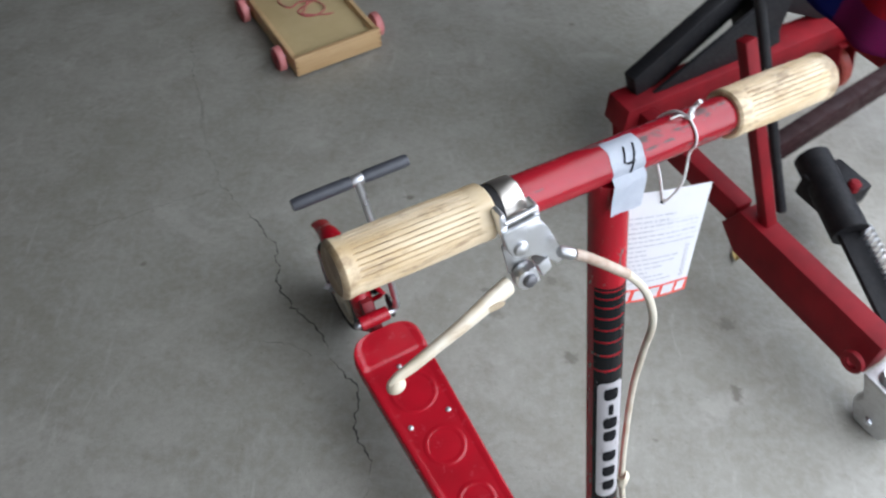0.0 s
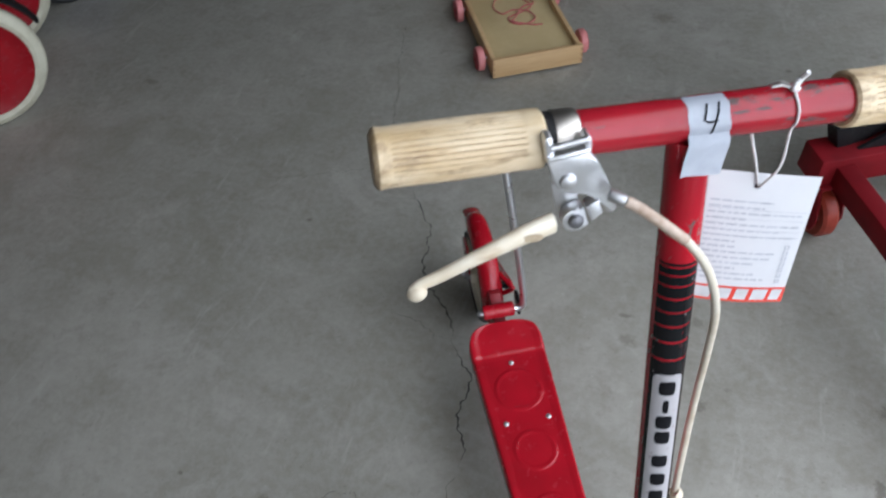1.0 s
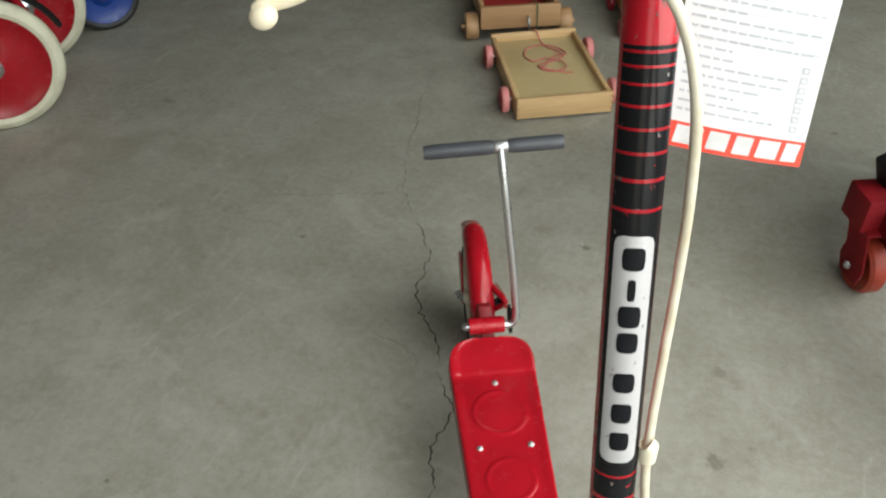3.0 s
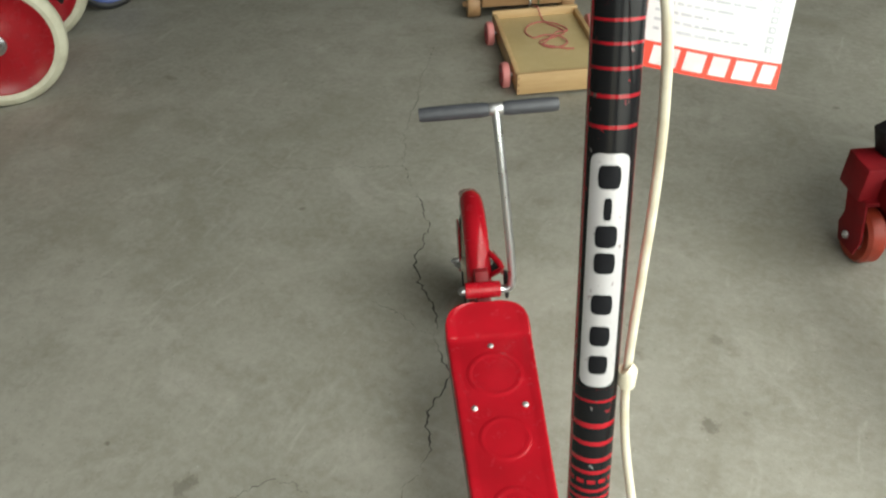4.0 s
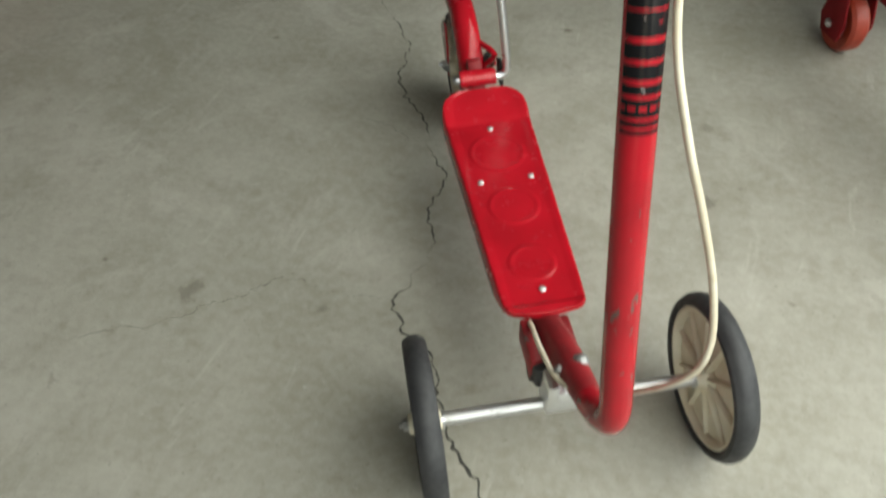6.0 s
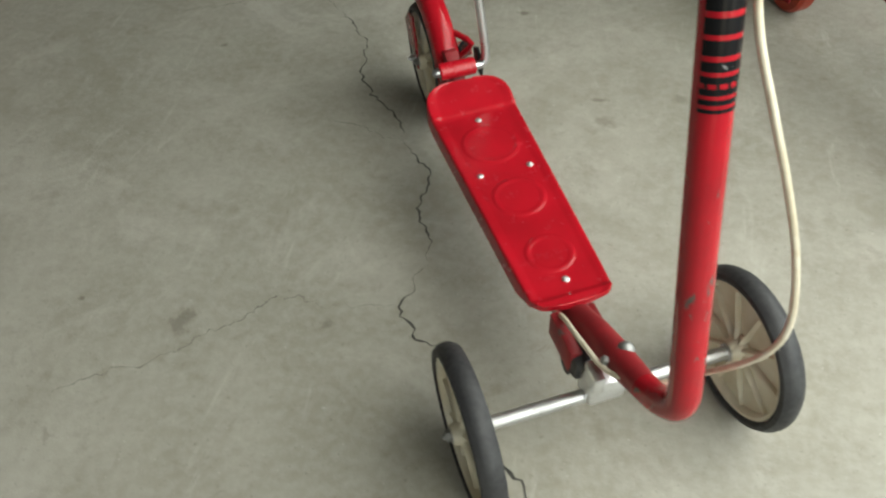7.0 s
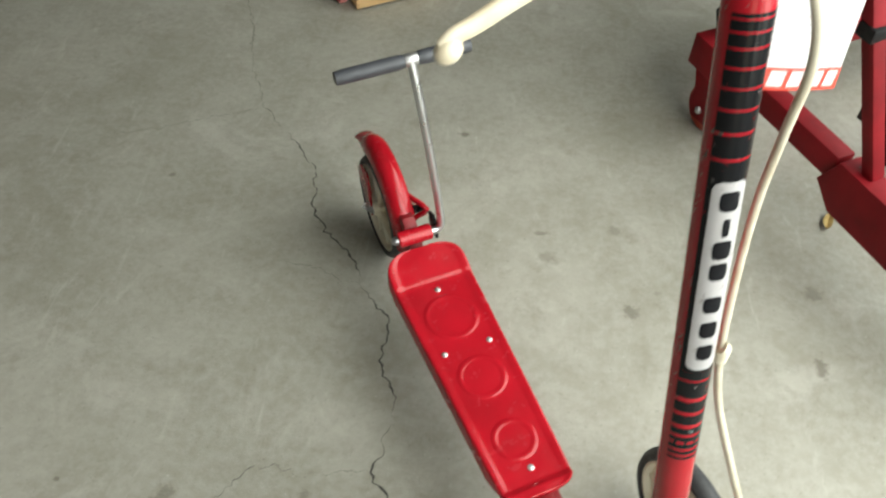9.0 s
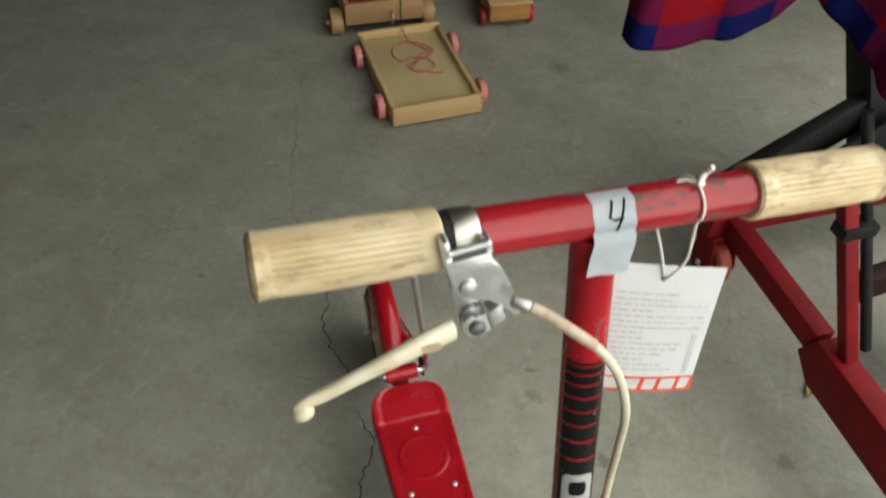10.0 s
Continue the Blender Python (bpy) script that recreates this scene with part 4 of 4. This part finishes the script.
for row in range(15):
    v = 0.20 + row * 0.043
    u = 0.05
    end = rnd.uniform(0.35, 0.8) if row not in (2, 4, 6) else 0.93
    while u < end:
        wlen = rnd.uniform(0.03, 0.11)
        tag_patch(bm, u, v, min(u + wlen, end), v + 0.012, 0.0004, 2, 1)
        u += wlen + 0.018
part("small_print", bm, PALE_INK, card, "rows of small grey print")
for v in (0.262, 0.33, 0.415, 0.46):
    bm = bmesh.new()
    tag_patch(bm, 0.04, v, 0.96, v + 0.003, 0.0005, 8, 1)
    part("ruled_line", bm, PALE_INK, card)
for row in range(7):
    v = 0.52 + row * 0.047
    bm = bmesh.new()
    for a in ((0.855, v, 0.905, v + 0.006), (0.855, v + 0.024, 0.905, v + 0.030), (0.855, v, 0.865, v + 0.030), (0.895, v, 0.905, v + 0.030)):
        tag_patch(bm, *a, 0.0005, 1, 1)
    part("tick_box", bm, PALE_INK, card)
bm = bmesh.new()
hole = on_tag(0.44, 0.085, 0.0006)
rim = [bm.verts.new(hole + tx.normalized() * math.cos(2 * math.pi * k / 18) * 0.0022 + ty.normalized() * math.sin(2 * math.pi * k / 18) * 0.0022) for k in range(18)]
bm.faces.new(rim)
part("punch_hole", bm, INK, card)
kn = bar_skin(0.2425, 78, 0.0150)
low = bar_skin(0.2425, -35, 0.0145)
cords = [
    [hole, hole + Vector((0.001, -0.003, 0.005)), hole.lerp(low, 0.5) + Vector((0.003, -0.004, -0.002)), low, bar_skin(0.2425, 0, 0.0143), bar_skin(0.2428, 35, 0.0143), kn],
    [hole + Vector((0, 0.0006, 0)), hole.lerp(bar_skin(0.2235, -75), 0.5) + Vector((0, -0.001, 0)), bar_skin(0.2235, -75, 0.0146), bar_skin(0.2280, -140, 0.0146), bar_skin(0.2350, 170, 0.0146), bar_skin(0.2400, 120, 0.0146), kn],
]
bm = bmesh.new()
for c in cords:
    sweep(spline(c, 6), 0.0009, 7, bm=bm)
for k in range(5):
    bmesh.ops.create_uvsphere(bm, u_segments=10, v_segments=8, radius=0.0017, matrix=Matrix.Translation(kn + Vector((0.0018 * math.sin(k * 2.1), 0.0016 * math.cos(k * 1.7), 0.0014 * k - 0.001))))
sweep([kn, kn + Vector((0.004, 0.002, 0.006)), kn + Vector((0.005, 0.0, 0.011))], [0.0009, 0.0014, 0.0016], 7, bm=bm)
sweep([kn, kn + Vector((-0.006, 0.003, 0.002)), kn + Vector((-0.012, 0.004, 0.001))], 0.0007, 6, bm=bm)
part("string", bm, STRING, tag, "knotted white string")


# ---- wooden toy carts ----
def disc_wheel(parent, c, r, w, face, tread, name="wheel"):
    """A turned wooden wheel on the x axis: a tread with two painted faces and a hub pin."""
    m = Matrix.Translation(c) @ X_AXIS
    ob = part(name, lathe([(0.002, -w / 2), (r - 0.004, -w / 2), (r - 0.001, -w / 2 + 0.0015), (r, -w / 2 + 0.004), (r, w / 2 - 0.004), (r - 0.001, w / 2 - 0.0015), (r - 0.004, w / 2), (0.002, w / 2)], m, 36), tread, parent)
    s = -1 if c[0] < 0 else 1
    part("face", lathe([(0, 0.0), (r - 0.0035, 0.0), (r - 0.0045, 0.0012), (0.008, 0.0012), (0.007, 0.003), (0, 0.0035)], Matrix.Translation((c[0] + s * w / 2, c[1], c[2])) @ pose(0, 0, 0, 0, 90 * s, 0), 32), face, ob)
    return ob


def tray_cart(m, label, w, length, h, low, boards, base_mat, wheel_r, wheel_x, wheel_ys, face, tread):
    """A shallow wooden tray on four small wheels; y runs from its near end to its far end."""
    cart = thing("toy_cart", m, label, "toy cart", "wooden toy carts")
    t = 0.011
    part("base", box((0, length / 2, low + 0.029), (w - 2 * t, length - 2 * t, 0.006), 0.0005), base_mat, cart, "thin flat plywood base")
    for y in (t / 2, length - t / 2):
        part("end_board", box((0, y, low + h / 2), (w, t, h), 0.0018), boards, cart)
    for s in (-1, 1):
        part("side_board", box((s * (w - t) / 2, length / 2, low + h * 0.46), (t, length - 2 * t - 0.0004, h * 0.86), 0.0018), boards, cart)
        for y in wheel_ys:
            disc_wheel(cart, (s * wheel_x, y, wheel_r), wheel_r, 0.018, face, tread)
    for y in wheel_ys:
        part("axle", sweep([(-wheel_x, y, wheel_r), (wheel_x, y, wheel_r)], 0.004, 10), STEEL, cart)
    # finger joints at the near corners
    for s in (-1, 1):
        for k in range(3):
            part("joint_peg", box((s * (w / 2 - 0.0025), -0.0002, low + h * (0.2 + 0.3 * k)), (0.005, 0.0012, h * 0.13), 0), BROWN_WOOD, cart)
    return cart


CART = pose(-0.2240, 1.578, 0, 0, 0, 32.5)
cart = tray_cart(CART, "pale pine toy cart with pink wheels on the concrete", 0.226, 0.357, 0.052, 0.008, PINE, PLY, 0.030, 0.131, (0.06, 0.285), CART_RED, PINK)
# the pull string lies in a loop on the tray
loop = [(0.0, 0.412, 0.064), (0.005, 0.40, 0.064), (0.012, 0.375, 0.044), (0.02, 0.34, 0.042), (0.045, 0.30, 0.042), (0.05, 0.265, 0.043), (0.02, 0.245, 0.042), (-0.02, 0.225, 0.042), (-0.01, 0.19, 0.042), (0.02, 0.18, 0.043), (0.045, 0.20, 0.044),
        (0.035, 0.24, 0.045), (0.0, 0.26, 0.044), (-0.03, 0.25, 0.043), (-0.045, 0.29, 0.042), (-0.03, 0.335, 0.042), (0.0, 0.35, 0.043), (0.03, 0.335, 0.045), (0.055, 0.31, 0.043), (0.06, 0.28, 0.042), (0.03, 0.27, 0.044),
        (-0.005, 0.215, 0.045), (-0.015, 0.20, 0.045), (0.03, 0.17, 0.043), (0.055, 0.165, 0.042)]
part("pull_string", sweep(spline([(x, y * 0.86, z) for x, y, z in loop], 6), 0.0019, 8), PINK_STRING, cart, "faded red pull string lying in loops")

WAGON = pose(-0.470, 1.924, 0, 0, 0, 30)
wagon = thing("toy_wagon", WAGON, "worn wooden toy wagon with a red tray and block wheels", "toy wagon", "wooden toy carts")
part("tray_floor", box((0, 0.20, 0.05), (0.19, 0.36, 0.01), 0.001), TRAY_RED, wagon, "red painted tray floor")
for y, n in ((0.0, "end_board"), (0.39, "end_board")):
    part(n, box((0, y, 0.072), (0.215, 0.014, 0.062), 0.002), BROWN_WOOD, wagon)
for s in (-1, 1):
    part("side_board", box((s * 0.101, 0.195, 0.070), (0.013, 0.374, 0.058), 0.002), BROWN_WOOD, wagon)
    for y in (0.035, 0.34):
        bm = lathe([(0.002, -0.017), (0.034, -0.017), (0.036, -0.014), (0.036, 0.014), (0.034, 0.017), (0.002, 0.017)], at_x(s * 0.128, y, 0.036), 28)
        lathe([(0.008, 0), (0.008, 0.008), (0.005, 0.012), (0, 0.0125)], Matrix.Translation((s * 0.145, y, 0.036)) @ pose(0, 0, 0, 0, 90 * s, 0), 16, bm)
        part("wheel", bm, BROWN_WOOD, wagon)
for y in (0.035, 0.34):
    part("axle", box((0, y, 0.036), (0.225, 0.022, 0.018), 0.002), BLACK, wagon)
bm = sweep(spline([(0.02, -0.008, 0.075), (0.02, -0.02, 0.07), (0.02, -0.026, 0.055), (0.02, -0.02, 0.042), (0.02, -0.012, 0.045)], 6), 0.003, 8)
part("hook", bm, STEEL, wagon, "small bent metal hook")
part("cord", sweep(spline([(0.045, -0.009, 0.02), (0.045, -0.0095, 0.06), (0.044, -0.009, 0.104), (0.03, 0.012, 0.106), (0.03, 0.05, 0.06)], 6), 0.0016, 8), plain("green_cord", (0.03, 0.12, 0.05), 0.8), wagon, "thin green cord")

BLOCKCART = pose(-0.146, 2.060, 0, 0, 0, 26)
block_cart = thing("toy_cart", BLOCKCART, "small varnished wooden toy cart with dark red wheels", "toy cart", "wooden toy carts")
part("body", box((0, 0.12, 0.052), (0.115, 0.26, 0.05), 0.003), ORANGE_WOOD, block_cart)
part("deck_board", box((0, 0.12, 0.081), (0.125, 0.27, 0.008), 0.002), PINE, block_cart)
for s in (-1, 1):
    for y in (0.03, 0.21):
        disc_wheel(block_cart, (s * 0.069, y, 0.026), 0.026, 0.016, CART_RED, CART_RED)


# ---- ride-on toys at the side ----
def ride_wheel(parent, c, r, w, disc, tyre_mat, hub=True):
    """A pressed disc wheel with a fat tyre, axle along x."""
    m = Matrix.Translation(c) @ X_AXIS
    ri = r * 0.80
    prof = [(0.012, w * 0.36), (ri * 0.30, w * 0.34), (ri * 0.42, w * 0.16), (ri * 0.86, w * 0.20), (ri * 0.95, w * 0.34), (ri, w * 0.36)]
    ob = part("wheel", lathe(prof + [(a, -b) for a, b in prof[::-1]], m, 56, closed=True), disc, parent)
    part("tyre", lathe([(ri - 0.001, -w * 0.42), (ri + 0.3 * (r - ri), -w * 0.5), (r - 0.25 * (r - ri), -w * 0.38), (r, -w * 0.1), (r, w * 0.1), (r - 0.25 * (r - ri), w * 0.38), (ri + 0.3 * (r - ri), w * 0.5),
                        (ri - 0.001, w * 0.42)], m, 72, closed=True), tyre_mat, ob, "aged off-white rubber tyre" if tyre_mat is WHITE_TYRE else "dark rubber tyre")
    if hub:
        part("hub_cap", lathe([(0.026, 0), (0.024, 0.010), (0.014, 0.016), (0.013, 0.026), (0.008, 0.031), (0, 0.032)], Matrix.Translation((c[0] + w * 0.30, c[1], c[2])) @ X_AXIS, 28), CHROME, ob)
    return ob


def tricycle(m, label):
    """A child's tricycle, seen by its wheels: one big front wheel in a fork, a mudguard and two rear wheels."""
    t = thing("tricycle", m, label, "tricycle", "ride-on toys")
    r = 0.155
    ride_wheel(t, (0, 0, r), r, 0.045, DISC_RED, WHITE_TYRE)
    ride_wheel(t, (0.10, -0.40, r * 0.97), r * 0.97, 0.045, DISC_RED, WHITE_TYRE)
    for s in (-1, 1):
        part("fork_leg", sweep(spline([(s * 0.042, 0, r), (s * 0.042, -0.03, 0.24), (s * 0.03, -0.08, 0.36), (0, -0.11, 0.42)], 5), 0.010, 14), RED, t)
    part("steering_tube", sweep([(0, -0.10, 0.40), (0, -0.16, 0.56)], 0.013, 16), RED, t)
    part("handlebar", sweep(spline([(-0.2, -0.22, 0.58), (-0.1, -0.17, 0.57), (0, -0.16, 0.56), (0.1, -0.17, 0.57), (0.2, -0.22, 0.58)], 5), 0.009, 12), CHROME, t)
    part("backbone", sweep(spline([(0, -0.12, 0.45), (0, -0.2, 0.40), (0, -0.36, 0.22), (0.0, -0.40, 0.152)], 5), 0.014, 16), RED, t)
    part("rear_axle", sweep([(-0.13, -0.40, r * 0.97), (0.12, -0.40, r * 0.97)], 0.008, 12), STEEL, t)
    part("saddle", box((0, -0.33, 0.36), (0.14, 0.2, 0.05), 0.02, seg=3), BLACK, t)
    part("saddle_post", sweep([(0, -0.33, 0.35), (0, -0.31, 0.26)], 0.011, 12), STEEL, t)
    arc = [(0.0, math.cos(radians(a)) * 0.178, r + math.sin(radians(a)) * 0.178) for a in range(20, 120, 8)]
    part("mudguard", sweep(arc, 0.026, 12, 0.25, up=(0, 0.94, 0.34)), BLACK, t, "narrow black mudguard")
    return t


TRI = pose(-1.41, 1.04, 0, 0, 0, -34)
tricycle(TRI, "red child's tricycle with white-tyred disc wheels")
tricycle(pose(-1.615, 1.31, 0, 0, 0, -30), "red child's tricycle with white-tyred disc wheels, standing behind another")
scoot = thing("ride_on_scooter", pose(-1.60, 1.555, 0, 0, 0, -28), "ride-on toy with blue disc wheel and rust-orange fork", "ride-on toy", "ride-on toys")
ride_wheel(scoot, (0, 0, 0.105), 0.105, 0.04, BLUE, RUBBER, False)
part("fork", sweep(spline([(0.036, 0.0, 0.105), (0.038, -0.06, 0.17), (0.03, -0.16, 0.28), (0.0, -0.24, 0.40)], 6), [0.012 + 0.016 * min(1, k / 10) for k in range(19)], 16), BROWN_PLASTIC, scoot)
part("fork", sweep(spline([(-0.036, 0.0, 0.105), (-0.038, -0.06, 0.17), (-0.03, -0.16, 0.28), (0.0, -0.24, 0.40)], 6), [0.012 + 0.016 * min(1, k / 10) for k in range(19)], 16), BROWN_PLASTIC, scoot)
part("backbone", sweep(spline([(0, -0.22, 0.38), (0, -0.35, 0.30), (0, -0.5, 0.12)], 6), 0.025, 16), BROWN_PLASTIC, scoot)
ride_wheel(scoot, (0, -0.5, 0.105), 0.105, 0.04, BLUE, RUBBER, False)


# ---- workshop hoist ----
HOIST = pose(0.0245, 0.577, 0, 0, 0, 30.19)
hoist = thing("engine_hoist", HOIST, "red and black workshop engine hoist on orange casters", "engine hoist")


def beam(a, b, w, h, mat, name, label="", bevel=0.003, up=(0, 0, 1)):
    """A square tube from a to b; w across, h along up."""
    a, b = Vector(a), Vector(b)
    d = (b - a).normalized()
    u = Vector(up)
    u = (u - d * u.dot(d)).normalized()
    s = d.cross(u)
    m = Matrix((s, d, u)).transposed().to_4x4()
    m.translation = (a + b) / 2
    return part(name, box((0, 0, 0), (w, (b - a).length, h), bevel, m), mat, hoist, label)


def leg(x):
    side = [(0.12, 0.172), (0.075, 0.172), (-0.245, 0.172), (-0.245, 0.10), (-0.225, 0.082), (0.055, 0.082), (0.10, 0.118), (0.12, 0.122)]
    ob = part("leg", prism(side[1:-1], 0.044, Matrix.Translation((x + 0.009, 0, 0)) @ SIDE, 0.003), RED_MACHINE, hoist, "red channel-section hoist leg")
    part("leg_stub", box((x + 0.012, 0.235, 0.147), (0.036, 0.30, 0.046), 0.003), RED_MACHINE, ob)


def caster(x, y, r, wheel_mat, fork_mat, trail):
    fork = bmesh.new()
    for s in (-1, 1):
        prism([(y + trail - 0.030, r - 0.020), (y + trail + 0.020, r - 0.024), (y + trail + 0.034, r + 0.004), (y + trail + 0.026, r + 0.030), (y + 0.022, r + 0.075), (y - 0.040, r + 0.075), (y + trail - 0.038, r + 0.01)], 0.004,
              Matrix.Translation((x + s * 0.0250, 0, 0)) @ SIDE, 0.001, fork)
    box((x, y - 0.01, r + 0.075), (0.056, 0.062, 0.008), 0.002, bm=fork)
    lathe([(0.02, 0), (0.02, 0.018)], Matrix.Translation((x, y - 0.01, r + 0.078)), 24, fork)
    c = part("caster", fork, fork_mat, hoist)
    m = at_x(x, y + trail, r)
    w = part("wheel", lathe([(r * 0.55, -0.014), (r * 0.9, -0.016), (r, -0.010), (r, 0.010), (r * 0.9, 0.016), (r * 0.55, 0.014)], m, 44, closed=True), wheel_mat, c)
    hub = lathe([(0.004, -0.015), (r * 0.56, -0.013), (r * 0.56, 0.013), (0.004, 0.015)], m, 32, closed=True)
    part("hub", hub, STEEL, c)
    for s in (-1, 1):
        part("axle_bolt", nut(Matrix.Translation((x + s * 0.0270, y + trail, r)) @ pose(0, 0, 0, 0, 90 * s, 0), 0.0075, 0.005), CHROME, c)


for lx in (0.677, 1.26):
    leg(lx)
    caster(lx, 0.395, 0.050, CASTER, RED_MACHINE, -0.022)
    caster(lx, -0.272, 0.043, STEEL, STEEL, -0.03)
    bm = lathe([(0.020, -0.004), (0.020, 0.004), (0.010, 0.004), (0.010, -0.004)], at_x(lx - 0.034, -0.228, 0.128), 28, closed=True)
    part("eye_ring", bm, RED_MACHINE, hoist)
beam((0.640, 0.398, 0.156), (1.31, 0.398, 0.156), 0.066, 0.062, RED_MACHINE, "crossmember", "red square crossmember")
LEAN = Vector((-0.06, 0.125, 0.31)).normalized()
MAST = Vector((1.0, 0.40, 0.19))
mast_top = MAST + LEAN * 0.75
beam(MAST, mast_top, 0.06, 0.07, BLACK, "mast", "black square mast", up=(0, 1, 0))
beam((0.675, 0.41, 0.20), MAST + LEAN * 0.14, 0.030, 0.075, BLACK, "brace", "black flat brace")
beam((1.25, 0.41, 0.20), MAST + LEAN * 0.14, 0.030, 0.075, BLACK, "brace", "black flat brace")
# flat black plate added where the crossmember only lies in shade
part("shade_plate", prism([(0.715, 0.188), (1.03, 0.188), (1.03, 0.34), (0.98, 0.34)], 0.008, Matrix.Translation((0, 0.386, 0)) @ FRONT, 0.001), BLACK, hoist, "black plate added as the shade under the brace")
POST = Vector((0.690, 0.032, 0.172))
beam(POST, POST + LEAN * 0.355, 0.022, 0.024, RED_MACHINE, "folded_leg", "red square bar", up=(0, 1, 0))
rod_a = POST + Vector((0.030, 0.004, 0.012))
part("strut_rod", sweep([rod_a, rod_a + LEAN * 0.40], 0.0085, 14), BLACK, hoist, "black round strut")
beam(POST + LEAN * 0.235 + Vector((-0.016, 0, 0)), POST + LEAN * 0.235 + Vector((0.042, 0, 0)), 0.032, 0.022, BLACK, "strap", "black clamp strap")
# hydraulic jack between the legs
jack_a, jack_b = Vector((0.80, -0.20, 0.085)), Vector((0.93, 0.14, 0.12))
part("jack_body", sweep([jack_a.lerp(jack_b, 0.5), jack_b], 0.034, 24), BLACK, hoist, "black hydraulic jack")
beam(jack_a, jack_a.lerp(jack_b, 0.55), 0.05, 0.012, BLACK, "jack_rail")
part("jack_base", box((0.925, 0.07, 0.10), (0.10, 0.085, 0.05), 0.006), BLACK, hoist)
coil = []
for k in range(150):
    p = jack_a.lerp(jack_b, 0.05 + 0.42 * k / 149) + Vector((0.02, 0, 0.022))
    coil.append(p + Vector((math.cos(k * 0.55) * 0.011, 0, math.sin(k * 0.55) * 0.011)))
part("jack_spring", sweep(coil, 0.0022, 6), STEEL, hoist, "bright coil spring")
part("release_valve", lathe([(0.012, 0), (0.012, 0.015), (0.008, 0.02), (0, 0.021)], Matrix.Translation((0.93, 0.04, 0.125)), 18), RED_MACHINE, hoist)
beam((0.80, 0.16, 0.17), (1.25, 0.20, 0.20), 0.03, 0.06, SHADED_RED, "tie_bar", "tie bar coloured dark brown for the shade on it")
beam(mast_top + Vector((0.02, 0.03, 0)), (0.93, -0.14, 0.80), 0.05, 0.06, BLACK, "boom", "black boom arm")
beam((0.93, 0.50, 0.79), (0.50, 0.50, 0.79), 0.04, 0.04, BLACK, "cross_arm", "black cross arm")

# the blanket over the boom, with a long flap at one side
HEM = spline([(0.395, 0.42, 0.555), (0.41, 0.385, 0.550), (0.48, 0.382, 0.545), (0.55, 0.388, 0.548), (0.62, 0.395, 0.560), (0.675, 0.40, 0.592), (0.705, 0.375, 0.585), (0.700, 0.30, 0.565), (0.692, 0.19, 0.550), (0.690, 0.08, 0.545),
              (0.695, -0.04, 0.545), (0.72, -0.13, 0.55)], 10)
TOP = spline([(0.47, 0.53, 0.822), (0.49, 0.475, 0.826), (0.55, 0.47, 0.826), (0.61, 0.47, 0.826), (0.68, 0.47, 0.826), (0.76, 0.46, 0.828), (0.86, 0.42, 0.836), (0.89, 0.34, 0.838), (0.895, 0.24, 0.840), (0.895, 0.12, 0.842),
              (0.895, 0.0, 0.845), (0.90, -0.10, 0.846)], 10)
bm = bmesh.new()
uv = bm.loops.layers.uv.new("cloth")
NV = 36
grid, run = [], 0.0
for i, (h, t) in enumerate(zip(HEM, TOP)):
    run += (h - HEM[i - 1]).length if i else 0.0
    row = []
    out = Vector((h.x - t.x, h.y - t.y, 0)).normalized()
    for j in range(NV + 1):
        v = j / NV
        q = h.lerp(t, v) + out * (0.035 * math.sin(math.pi * v) + (1 - v) * (0.009 * math.sin(run * 38) + 0.005 * math.sin(run * 71 + 1)))
        row.append((bm.verts.new(q), (run, v * 0.31)))
    for j in range(1, 13):      # over the arm and down its other side
        v = j / 12
        q = t - out * (0.06 * min(1, v * 3)) + Vector((0, 0, 0.006 - 0.24 * max(0, v - 0.3))) - out * 0.02 * v
        row.append((bm.verts.new(q), (run, 0.31 + v * 0.2)))
    grid.append(row)
for a, b in zip(grid, grid[1:]):
    for j in range(len(a) - 1):
        quad = (a[j], a[j + 1], b[j + 1], b[j])
        face = bm.faces.new([q[0] for q in quad])
        for loop_, q in zip(face.loops, quad):
            loop_[uv].uv = q[1]
blanket = part("blanket", bm, TARTAN)
blanket.matrix_world = SCOOTER
sol = blanket.modifiers.new("thickness", "SOLIDIFY")
sol.thickness, sol.offset = 0.004, 0
tagged(blanket, "red and blue tartan wool blanket hung over the hoist", "blanket")
